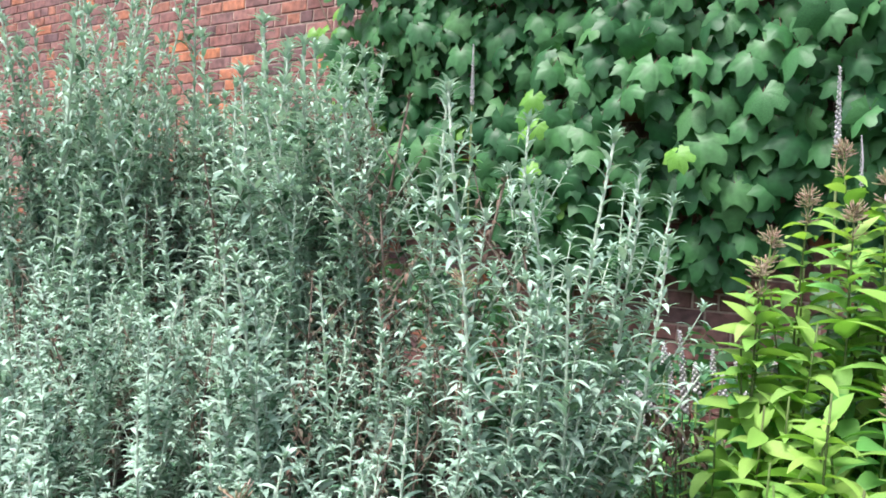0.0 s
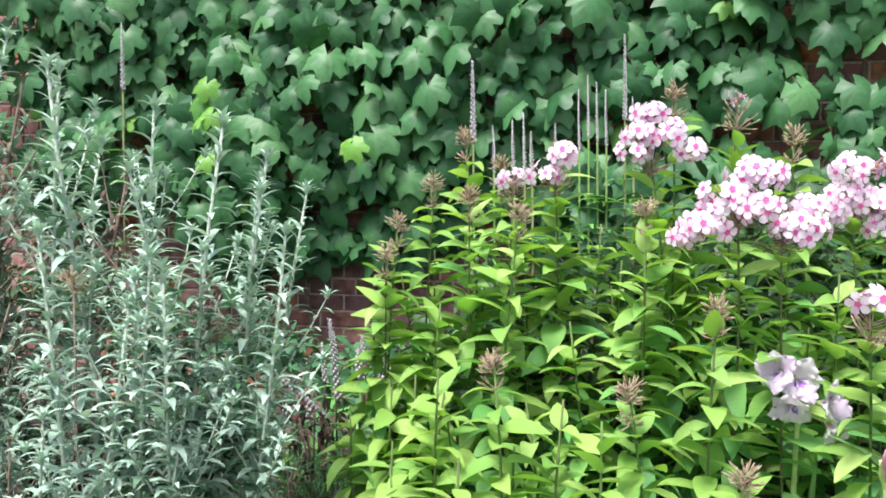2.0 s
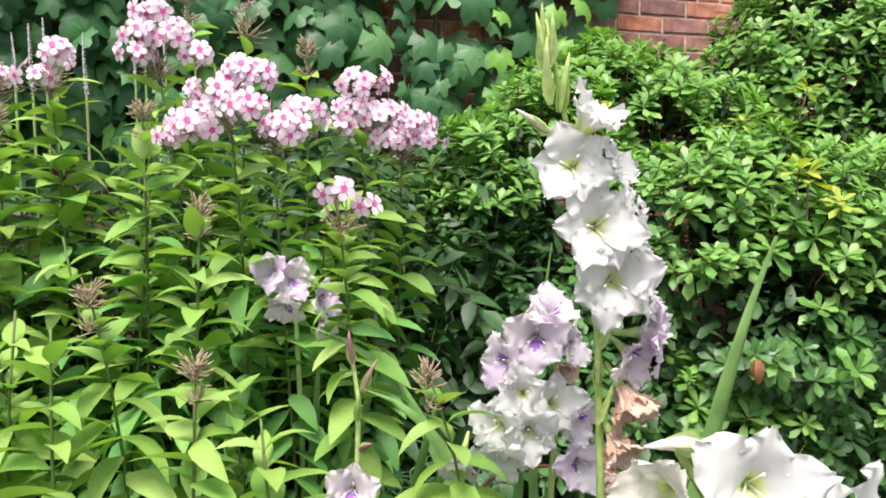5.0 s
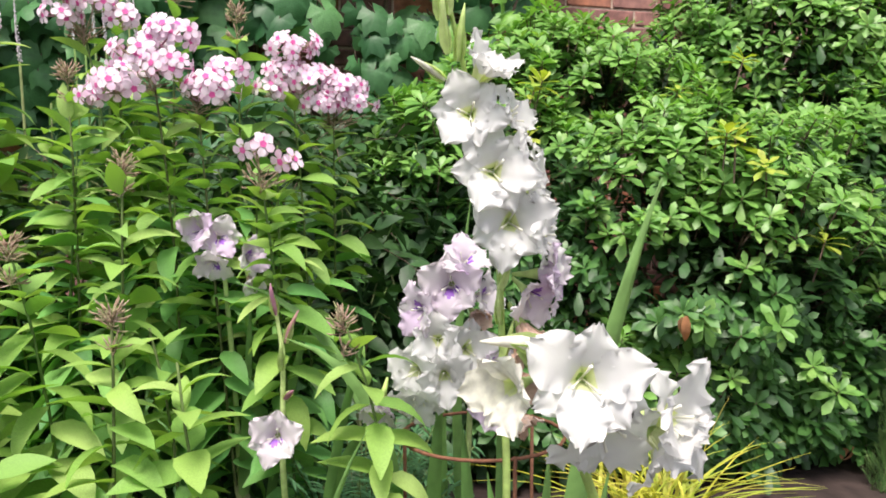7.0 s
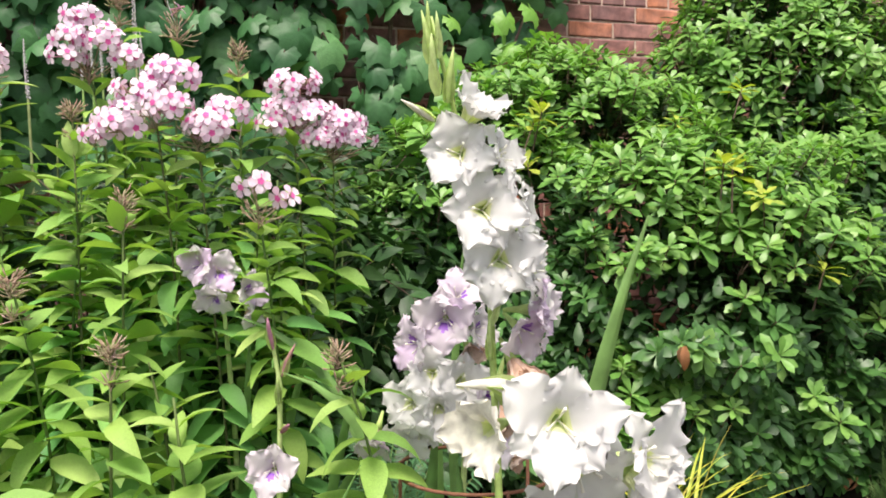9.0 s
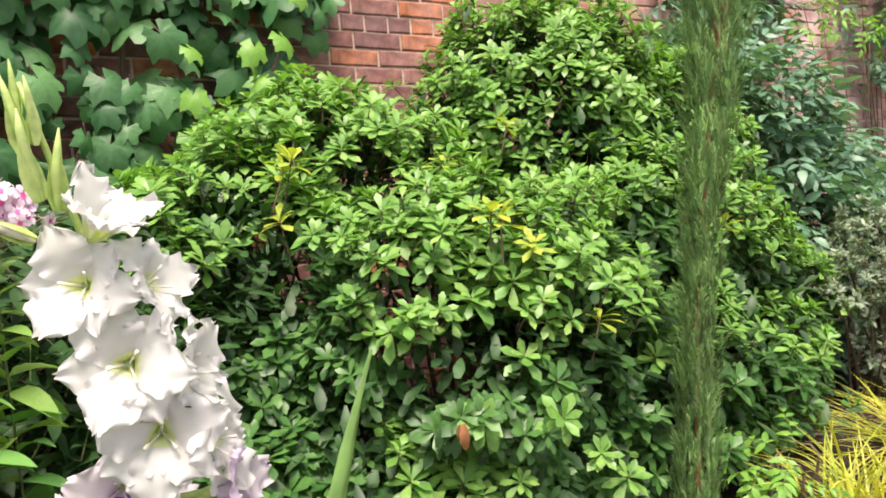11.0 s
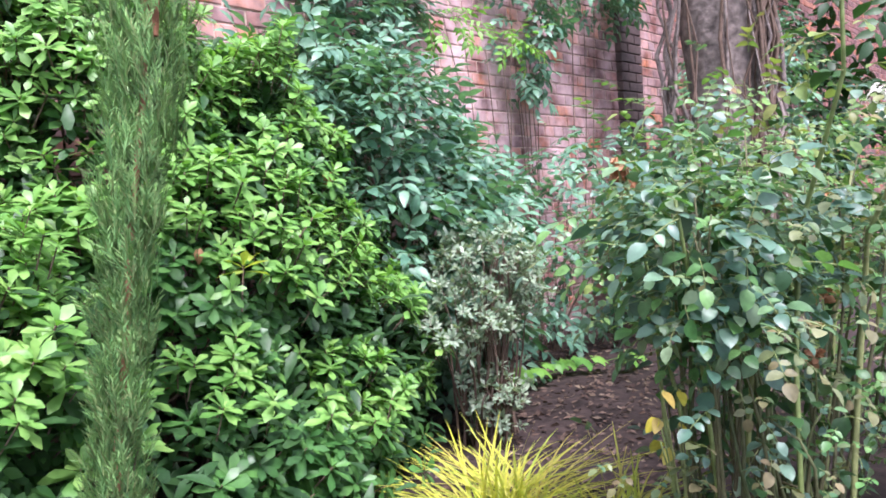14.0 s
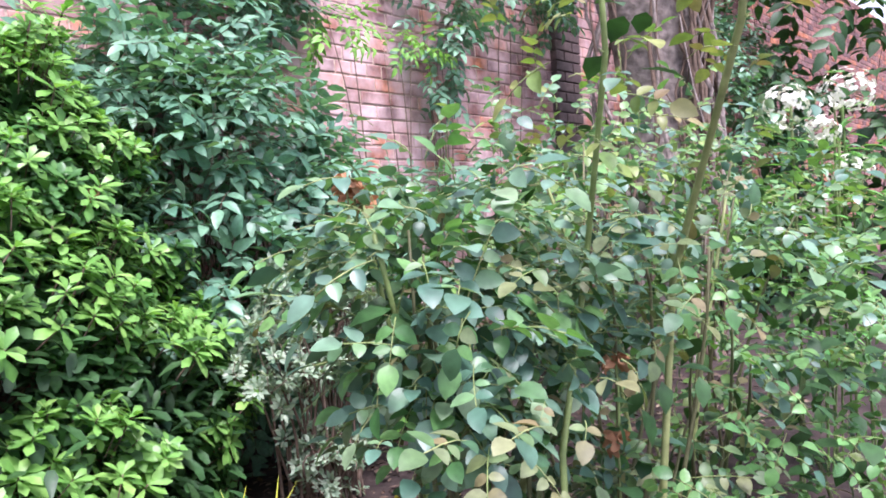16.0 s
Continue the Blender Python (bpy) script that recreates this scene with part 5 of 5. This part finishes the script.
leafy_mass("wisteria_climber", "dark green climber with divided leaves spreading up the brick wall", "climbing plant",
           [(4.15, 2.98, 1.55, 0.50, 0.34, 0.42), (4.62, 3.05, 1.32, 0.40, 0.26, 0.38), (4.30, 2.85, 1.05, 0.55, 0.38, 0.45), (4.46, 3.26, 2.15, 0.20, 0.12, 0.35), (4.85, 3.30, 2.46, 0.16, 0.08, 0.18), (4.0, 3.2, 1.75, 0.3, 0.2, 0.28)],
           shade_geos, [SHADE_LEAF, BARK_STEM], 1500, 200, r, hang=0.08, core=1200)
leafy_mass("wall_climber", "dark green leafy climber hanging on a brick wall", "climbing plant",
           [(6.06, 3.30, 2.62, 0.17, 0.10, 0.36), (6.0, 3.32, 2.2, 0.12, 0.08, 0.22), (6.9, 3.3, 2.78, 0.4, 0.10, 0.16)], shade_geos, [SHADE_LEAF, BARK_STEM], 210, 60, r, twigs_per=3)
leafy_mass("bushy_undergrowth", "mixed dark green bushy undergrowth at the foot of a brick wall", "shrub",
           [(5.25, 3.05, 1.02, 0.62, 0.30, 0.48), (6.1, 3.0, 1.08, 0.7, 0.35, 0.55), (7.3, 2.8, 1.1, 0.8, 0.45, 0.6), (4.8, 3.0, 0.9, 0.4, 0.3, 0.48), (9.2, 2.9, 1.6, 1.3, 0.4, 1.1)], shade_geos, [SHADE_LEAF, BARK_STEM], 1500, 80, r, hang=0.1)
shoot_geos = [divided(70 + k, 3, 0.05) for k in range(3)]
leafy_mass("young_climber_shoots", "fresh light green climber shoots with divided leaves before the bricks", "climbing plant",
           [(5.55, 3.12, 2.23, 0.20, 0.10, 0.05), (5.08, 3.12, 2.26, 0.16, 0.08, 0.06)], shoot_geos, [VINE_YOUNG, BARK_STEM], 34, 34, r, twigs_per=3)

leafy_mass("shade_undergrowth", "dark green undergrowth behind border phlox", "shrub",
           [(0.62, 2.25, 0.78, 0.32, 0.22, 0.38), (1.05, 2.3, 0.85, 0.38, 0.25, 0.42), (0.85, 2.0, 0.62, 0.45, 0.2, 0.25)], shade_geos, [INNER_SHADE, BARK_STEM], 520, 20, r, hang=0.2)

# ---- small variegated bush ----
tiny = []
for k in range(4):
    g = Geo()
    rr = np.random.RandomState(90 + k)
    for j in range(14):
        d = around(j * 2.4, rr.uniform(-0.2, 1.1))
        g.put(leaf(rr.uniform(0.018, 0.030), 0.012, 3, 0.2, 0.4, OVATE), d * rr.uniform(0.0, 0.02), turn(d, (0, 0, 1)))
    tube(g, [(0, 0, -0.05), (0, 0, 0.01)], 0.0012, 3, 1)
    tiny.append(g)
leafy_mass("variegated_bush", "small cream-variegated bush on bare brown stems", "shrub",
           [(4.28, 2.28, 1.07, 0.20, 0.17, 0.13), (4.10, 2.24, 0.90, 0.16, 0.14, 0.12), (4.42, 2.34, 0.96, 0.18, 0.16, 0.14), (4.20, 2.22, 0.58, 0.10, 0.09, 0.11)],
           tiny, [CREAM_EDGE, BARK_STEM], 480, 120, r, base=(4.22, 2.28, SOIL), thick=0.2, twigs_per=16, front=False)
phlox_like = []
for k in range(3):
    g = Geo()
    rr = np.random.RandomState(95 + k)
    for j in range(6):
        d = around(j * 2.4, 0.5 - 0.2 * j)
        g.put(leaf(rr.uniform(0.06, 0.09), 0.03, 4, 0.25, 0.6, OVATE), (0, 0, -0.01 * j), turn(d, (0, 0, 1)))
    tube(g, [(0, 0, -0.10), (0, 0, 0.0)], 0.0018, 3, 1)
    phlox_like.append(g)
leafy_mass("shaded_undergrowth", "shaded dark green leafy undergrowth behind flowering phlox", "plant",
           [(0.62, 2.05, 0.72, 0.42, 0.30, 0.46), (1.1, 2.2, 0.78, 0.42, 0.28, 0.46), (0.30, 2.2, 0.62, 0.25, 0.25, 0.32), (1.2, 2.8, 0.9, 0.6, 0.3, 0.5)], phlox_like, [INNER_SHADE, PHLOX_STEM], 620, 60, r, hang=0.0)
leafy_mass("low_groundcover", "low dark green ground cover at the foot of the wall", "plant",
           [(-0.4, 2.85, 0.58, 0.55, 0.35, 0.30), (-1.4, 2.6, 0.7, 0.7, 0.4, 0.4), (0.1, 2.55, 0.56, 0.4, 0.3, 0.32)], phlox_like, [FERNY, PHLOX_STEM], 420, 40, r, hang=0.0)
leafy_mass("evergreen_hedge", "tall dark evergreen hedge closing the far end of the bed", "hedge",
           [(10.3, 2.2, 2.4, 0.8, 1.3, 2.4), (10.6, 0.4, 2.2, 0.8, 1.5, 2.2), (10.6, -1.8, 2.2, 0.9, 1.6, 2.2), (9.6, 2.9, 2.4, 0.6, 0.4, 1.8)], shade_geos, [INNER_SHADE, BARK_STEM], 1300, 0, r, size=(1.9, 2.8), front=False, twigs_per=4)
leafy_mass("young_seedling", "bright green seedling with divided leaves beside a conifer", "seedling",
           [(2.86, 1.66, 0.56, 0.10, 0.08, 0.10)], shoot_geos, [VINE_YOUNG, PHLOX_STEM], 22, 22, r, size=(0.6, 0.9), twigs_per=5, front=False)
runner = thing("creeping_runner", (5.25, 2.55, SOIL), "light green broad-leaved runner creeping over bare soil", "creeper")
g = Geo()
tube(g, [(-0.4, 0.15, 0.02), (-0.15, 0.05, 0.05), (0.1, 0.0, 0.04), (0.4, -0.1, 0.05)], 0.003, 5)
part("stem", (g, [PHLOX_STEM]), runner)
for k in range(11):
    piece("leaf", young_leaf_mesh[k % 5], runner, (-0.4 + 0.08 * k, 0.12 - 0.025 * k + r.normal(0, 0.04), 0.07 + 0.03 * r.rand()), turn((r.normal(0, 0.5), -0.7, -0.1), (r.normal(0, 0.2), -0.4, 1)), r.uniform(0.09, 0.14))
for i, (x, y, z) in enumerate([(0.06, 0.82, 0.93), (0.10, 0.86, 0.92), (-0.30, 0.84, 0.88), (0.02, 1.35, 1.12), (-0.22, 1.3, 1.2)]):
    rr = np.random.RandomState(980 + i)
    z0 = ground_height(x, y) - 0.02
    ob = thing("spent_flower_stem", (x, y, z0), "thin stem with a fluffy pinkish-brown spent flower head", "flower", "spent flower stems")
    g = Geo()
    tube(g, bend((0, 0, 0), (0, 0, z - z0), (0.01, 0, 0), 6), 0.002, 5)
    part("stem", (g, [DRY_STEM]), ob)
    g = Geo()
    husks(g, (0, 0, z - z0), rr, 40, 0.03, 0.03)
    part("seed_head", (g, [SEED]), ob)
petals = Geo()
for k in range(70):
    x, y = r.uniform(0.75, 1.25), r.uniform(1.1, 1.5)
    petals.put(leaf(0.013, 0.010, 2, 0.3, 0.5, OBOVATE), (x, y, ground_height(x, y) + 0.012 + 0.006 * r.rand()), turn(around(r.uniform(0, 6.28), 0), (r.normal(0, 0.3), 0, 1)))
tagged(new("fallen_petals", petals.mesh("fallen_petals", [CREAM])), "white fallen petals scattered on soil", "fallen petals", kind="stuff")

# ---- roses ----
def rose_leaf(seed, pairs=2, size=0.044):
    r = np.random.RandomState(seed)
    g = Geo()
    length = size * (0.8 * pairs + 0.5)
    tube(g, bend((0, 0, 0), (0, length, 0), (0, 0, 0.008), 4), 0.0012, 3, 1)
    for k in range(pairs):
        y = length * (k + 0.8) / (pairs + 0.55)
        for side in (-1, 1):
            s = size * r.uniform(0.62, 1.05)
            g.put(leaf(s, s * r.uniform(0.58, 0.74), 5, r.uniform(0.1, 0.45), r.uniform(0.0, 0.8), ROUND), (0, y, 0.004), turn((side * 0.95, 0.3, r.normal(0, 0.15)), (r.normal(0, 0.2), r.normal(0, 0.1), 1)))
    g.put(leaf(size * 1.15, size * 0.78, 5, 0.18, 0.5, ROUND), (0, length, 0), turn((0, 1, -0.1), (0, 0, 1)))
    return g


ROSE_FRESH = foliage("rose_leaf_fresh", [(0.07, 0.19, 0.06), (0.11, 0.26, 0.08), (0.16, 0.32, 0.10), (0.10, 0.22, 0.09)], rough=0.4, through_light=0.3)
rose_geos = [rose_leaf(k, 1 + (k + 1) % 2 + (k % 3 == 0)) for k in range(6)]
r = np.random.RandomState(61)


def rose_bush(label, blobs, n, parts, mats, foot, canes, size=(0.7, 1.2), thick=0.3, twigs=1):
    ob = leafy_mass("rose_bush", label, "rose bush", blobs, rose_geos, mats, n, parts, r, size, 0.2, (*foot, ground_height(*foot) - 0.02), ROSE_STEM, thick, twigs, False, 1.0, 0.25 if len(mats) > 2 else 0.0, n // 2)
    base = np.array(ob.location)
    for pts, w in canes:
        g = Geo()
        pts = np.array(pts) - base
        fine = np.concatenate([np.linspace(pts[i], pts[i + 1], 4)[:-1] for i in range(len(pts) - 1)] + [pts[-1:]])
        tube(g, fine, np.linspace(w, w * 0.6, len(fine)), 7)
        for k in range(14):
            i = r.randint(len(fine))
            d = around(r.uniform(0, 6.28), 0.3)
            tube(g, [fine[i], fine[i] + d * (w + 0.006)], [0.0022, 0.0003], 4)
        part("cane", (g, [CANE]), ob)
    return ob


rose_bush("rose bush with broad bluish-green leaves and a withered bloom", [(3.53, 1.10, 1.20, 0.10, 0.11, 0.12), (3.66, 1.16, 1.22, 0.18, 0.17, 0.13), (3.55, 1.08, 1.07, 0.08, 0.08, 0.09), (3.70, 1.12, 1.13, 0.17, 0.15, 0.13), (3.70, 1.12, 0.98, 0.14, 0.13, 0.12), (3.80, 1.2, 0.82, 0.14, 0.14, 0.14)], 430, 200, [ROSE, CANE, ROSE_FRESH], (3.62, 1.12),
          [([(3.60, 1.1, 0.40), (3.55, 1.1, 0.75), (3.50, 1.1, 1.05), (3.44, 1.1, 1.28)], 0.006), ([(3.62, 1.14, 0.40), (3.62, 1.2, 0.8), (3.58, 1.28, 1.34)], 0.006), ([(3.64, 1.1, 0.4), (3.70, 1.08, 0.8), (3.74, 1.05, 1.2)], 0.007), ([(3.58, 1.16, 0.4), (3.66, 1.26, 0.75), (3.78, 1.34, 1.1)], 0.006)], (0.6, 1.05), 0.3, 3)
rose_bush("rose bush with two tall stout canes and fading leaves", [(3.86, 0.98, 1.12, 0.30, 0.22, 0.22), (3.92, 1.05, 0.80, 0.34, 0.26, 0.26), (3.95, 1.0, 0.62, 0.3, 0.22, 0.16), (3.68, 1.06, 0.74, 0.20, 0.17, 0.24), (3.62, 1.02, 0.95, 0.12, 0.12, 0.12), (3.78, 1.10, 0.58, 0.16, 0.14, 0.16)], 400, 120, [ROSE_OLD, CANE, ROSE], (3.72, 0.98),
          [([(3.66, 0.97, 0.38), (3.66, 0.965, 0.94), (3.78, 0.985, 1.19), (3.645, 0.85, 1.50), (3.62, 0.84, 1.75)], 0.0062), ([(3.78, 0.92, 0.38), (3.83, 0.90, 0.80), (3.85, 0.87, 1.18), (3.67, 0.68, 1.51), (3.60, 0.62, 1.75)], 0.0072)], (0.42, 0.78), 0.45, 4)
rose_bush("rose bush with mixed green leaves", [(4.15, 1.30, 1.28, 0.42, 0.32, 0.24), (4.55, 1.15, 1.15, 0.45, 0.38, 0.32), (4.25, 1.0, 0.95, 0.40, 0.32, 0.32)], 470, 60, [ROSE, CANE, ROSE_FRESH], (4.3, 1.15),
          [([(4.3, 1.15, 0.4), (4.25, 1.2, 0.9), (4.1, 1.3, 1.45)], 0.006), ([(4.32, 1.12, 0.4), (4.5, 1.12, 0.9), (4.7, 1.1, 1.4)], 0.006)], (0.5, 0.9), 0.3, 3)
rose_bush("yellowish-green rose bush farther along the bed", [(4.95, 1.75, 1.22, 0.5, 0.4, 0.34), (5.7, 1.9, 1.15, 0.6, 0.5, 0.45), (5.2, 1.2, 1.0, 0.5, 0.45, 0.42)], 480, 40, [foliage("rose_leaf_light", [(0.12, 0.24, 0.07), (0.18, 0.32, 0.08), (0.08, 0.18, 0.07), (0.26, 0.34, 0.10)], rough=0.4, through_light=0.3), CANE], (5.2, 1.6), [([(5.2, 1.6, 0.4), (5.1, 1.7, 0.9), (4.95, 1.75, 1.5)], 0.006)])
rose_bush("low rose bush with light green leaves beside the path", [(4.10, 0.64, 0.78, 0.40, 0.24, 0.24), (4.6, 0.75, 0.95, 0.45, 0.32, 0.30)], 460, 60, [ROSE_FRESH, CANE], (4.3, 0.72), [([(4.3, 0.72, 0.15), (4.2, 0.68, 0.6), (4.1, 0.62, 1.0)], 0.006)], (0.42, 0.72))


YOUNG_ROSE = foliage("rose_leaf_young", [(0.20, 0.28, 0.07), (0.26, 0.28, 0.10), (0.13, 0.23, 0.06), (0.28, 0.20, 0.10)], rough=0.45, through_light=0.3)
rose_bush("young yellow-green shoots at the top of tall rose canes", [(3.645, 0.85, 1.53, 0.10, 0.09, 0.13), (3.67, 0.69, 1.56, 0.10, 0.09, 0.12), (3.9, 1.1, 1.42, 0.16, 0.14, 0.10)], 40, 40, [YOUNG_ROSE, CANE], (3.72, 0.9), [], (0.5, 0.8), 0.4, 0)


def withered_bloom(x, y, z, seed):
    rr = np.random.RandomState(seed)
    ob = thing("withered_rose", (x, y, z), "withered rust-brown rose bloom on its stalk", "flower", "withered roses")
    g = Geo()
    for k in range(16):
        d = around(k * 2.4, rr.uniform(-0.5, 1.1))
        g.put(leaf(0.026, 0.02, 3, 0.5, rr.uniform(0.5, 1.6), OBOVATE, 0.0, 0.3), d * 0.004, turn(d, (rr.normal(), rr.normal(), 1)))
    part("petals", (g, [RUSTY]), ob)
    s = Geo()
    tube(s, [(0, 0, -0.10), (0.004, 0, -0.04), (0, 0, 0.002)], 0.0022, 5)
    part("stalk", (s, [CANE]), ob)


for i, p in enumerate([(3.574, 1.29, 1.344), (3.60, 1.29, 1.325), (3.55, 1.28, 1.36), (3.86, 0.99, 0.90), (3.80, 0.95, 1.05), (4.2, 1.05, 1.25)]):
    withered_bloom(*p, 900 + i)
# yellowing leaves low on the first rose
ob = thing("yellowing_rose_shoot", (3.45, 1.16, SOIL), "low rose shoot with yellowing leaves", "rose shoot")
g = Geo()
for k, (x, y, z) in enumerate([(3.40, 1.14, 0.86), (3.44, 1.16, 0.80), (3.50, 1.15, 0.82), (3.38, 1.12, 0.92), (3.52, 1.18, 0.76), (3.47, 1.13, 0.90)]):
    at = np.array((x - 3.45, y - 1.16, z - SOIL))
    tube(g, bend((0.1, 0, -0.02), at, (0, 0, 0.05), 5), 0.0022, 4)
    for j in range(2):
        gg = Geo()
        s = r.uniform(0.032, 0.042)
        gg.put(leaf(s, s * 0.68, 5, 0.2, 0.5, OVATE), (0, 0, 0), np.eye(3))
        piece("leaf", gg.mesh("leaf", [ROSE_YELLOW]), ob, at, turn(around(r.uniform(0, 6.28), -0.6), (0, -0.5, 1)))
part("stem", (g, [CANE]), ob, kind="stuff")

# ---- white flower heads far along the bed ----
def white_heads(x, y, z, n, wide, seed):
    rr = np.random.RandomState(seed)
    base = np.array((x, y, ground_height(x, y) - 0.02))
    ob = thing("white_phlox", base, "white-flowered border plant with rounded flower heads", "flower", "white border flowers")
    g = Geo()
    top = np.array((0, 0, z)) - (0, 0, base[2])
    for k in range(3):
        tube(g, bend((rr.normal(0, 0.03), rr.normal(0, 0.03), 0), top + rr.normal(0, 0.03, 3), (0.02, 0, 0), 5), 0.0035, 5)
    for k in range(70):
        s = rr.uniform(0.3, 0.95)
        d = around(rr.uniform(0, 6.28), rr.uniform(-0.2, 0.5))
        g.put(leaf(rr.uniform(0.06, 0.1), 0.022, 4, 0.3, 0.6, OVATE), top * s + rr.normal(0, 0.02, 3), turn(d, (0, 0, 1)), 1.0, 1)
    part("stem", (g, [PHLOX_STEM, PHLOX_LOW]), ob)
    h = Geo()
    for k in range(n):
        d = unit(rr.normal(0, 1, 3) + (0, 0, 0.3))
        at = top + d * wide * np.array((1, 1, 0.9)) * rr.uniform(0.7, 1.05)
        for j in range(5):
            e = turn(np.cross(d, rr.normal(0, 1, 3)), d)
            q = e @ around(j * 1.257, 0.1)
            h.put(leaf(0.014, 0.013, 2, 0.15, 0.4, OBOVATE), at, turn(q, d))
    part("flower_head", (h, [CREAM]), ob)


for i, (x, y, z, n, w) in enumerate([(5.136, 1.1, 1.57, 70, 0.08), (5.42, 1.0, 1.62, 70, 0.09), (5.41, 1.0, 1.37, 50, 0.07), (5.3, 1.05, 1.50, 40, 0.06), (5.5, 1.1, 1.25, 40, 0.06)]):
    white_heads(x, y, z, n, w, 950 + i)

# ---- old tree trunk with woody climbers ----
base = np.array((7.10, 2.5, SOIL - 0.05))
tree = thing("old_tree_trunk", base, "thick grey-brown tree trunk wrapped in bare woody climbers", "tree")
g = Geo()
zs = np.linspace(0, 3.6, 15)
tube(g, [(0.05 * math.sin(z * 1.3), 0.04 * math.cos(z * 2), z) for z in zs], [0.29 - 0.02 * z + 0.02 * math.sin(z * 7) for z in zs], 18)
part("trunk", (g, [TRUNK]), tree)
for k in range(60):
    g = Geo()
    a = r.uniform(2.4, 6.8)
    pts = []
    for z in np.linspace(0, 3.5, 14):
        a += r.normal(0, 0.17)
        q = 0.30 - 0.02 * z + 0.14 * r.rand()
        pts.append((q * math.cos(a), q * math.sin(a), z))
    tube(g, pts, np.linspace(0.016, 0.006, 14) * r.uniform(0.4, 1.6), 5)
    part("climber_stem", (g, [BARK_STEM if k % 2 else TRUNK]), tree)

# ---- leaf litter on the soil ----
litter = Geo()
r = np.random.RandomState(71)
for k in range(4200):
    x, y = r.uniform(3.6, 6.6), r.uniform(1.4, 3.3)
    s = r.uniform(0.014, 0.05)
    z = ground_height(x, y) + 0.03 * noise.noise((x * 2.5, y * 2.5, 0)) + 0.004 + 0.006 * r.rand()
    litter.put(leaf(s, s * r.uniform(0.3, 0.7), 2, 0.3, r.uniform(-0.5, 0.8), OVATE), (x, y, z), turn(around(r.uniform(0, 6.28), r.normal(0, 0.2)), (r.normal(0, 0.4), r.normal(0, 0.4), 1)))
tagged(new("leaf_litter", litter.mesh("leaf_litter", [LITTER])), "brown leaf litter and bark chips on soil", "leaf litter", kind="stuff")

# ---- bricks ----
def brick_mesh(length, seed):
    rr = random.Random(seed)
    j = lambda: rr.uniform(-0.003, 0.003)
    l, h, d, c = length / 2, 0.0335, 0.05, 0.005
    v = [(-l + c + j(), 0, -h + c + j()), (l - c + j(), 0, -h + c + j()), (l - c + j(), 0, h - c + j()), (-l + c + j(), 0, h - c + j()),
         (-l, 0.004, -h), (l, 0.004, -h), (l, 0.004, h), (-l, 0.004, h), (-l, d, -h), (l, d, -h), (l, d, h), (-l, d, h)]
    f = [(0, 1, 2, 3)]
    for a in (0, 4):
        f += [(a + k, a + 4 + k, a + 4 + (k + 1) % 4, a + (k + 1) % 4) for k in range(4)]
    g = Geo()
    g.add(v, f)
    return g


stretchers = [brick_mesh(0.215, k) for k in range(5)]
headers = [brick_mesh(0.1025, 10 + k) for k in range(4)]
stretcher_meshes = [g.mesh("brick", [BRICK], False) for g in stretchers]
header_meshes = [g.mesh("brick", [BRICK], False) for g in headers]
rest = Geo()
r = np.random.RandomState(81)
near = 0
ROW0 = 2.002 - 0.075 * 22
for row in range(53):
    z = ROW0 + 0.075 * row
    if z > 4.26 or z < 0.25:
        continue
    head = row % 5 == 4
    step = 0.1125 if head else 0.225
    x = -7.9 + (0.0 if head else (0.1125 if row % 2 else 0.0)) + 0.041
    while x < 22:
        x += step
        k = r.randint(4)
        y = WALL - r.uniform(0, 0.004)
        at = np.array((x, y, z + r.normal(0, 0.001)))
        rot = turn((r.normal(0, 0.006), 1, r.normal(0, 0.01)), (r.normal(0, 0.006), 0, 1))
        pick = near < 300 and ((2.2 < x < 3.5 and 1.7 < z < 2.4) or (4.6 < x < 5.9 and 1.35 < z < 2.35))
        if pick:
            near += 1
            piece("brick", (header_meshes if head else stretcher_meshes)[k], wall, at, rot)
        else:
            merge(rest, (headers if head else stretchers)[k], at, rot, 1.0)
# shallow pier, its bricks coloured dark for the face that stands in shade
pier = Geo()
for row in range(14, 52):
    z = ROW0 + 0.075 * row
    if z > 4.2:
        continue
    for x, kind in (((7.50, 0), (7.67, 1)) if row % 2 else ((7.445, 1), (7.615, 0))):
        merge(pier, (stretchers, headers)[kind][r.randint(4)], np.array((x, WALL - 0.052, z)), np.eye(3), 1.0)
part("pier", pier.mesh("pier", [solid("shaded_brick", [(0.06, 0.045, 0.045), (0.10, 0.07, 0.065), (0.08, 0.055, 0.055)], grain=24)], False), wall, "brick pier with shade put into its dark colour", kind="stuff")
part("brickwork", rest.mesh("brickwork", [BRICK], False), wall, kind="stuff")
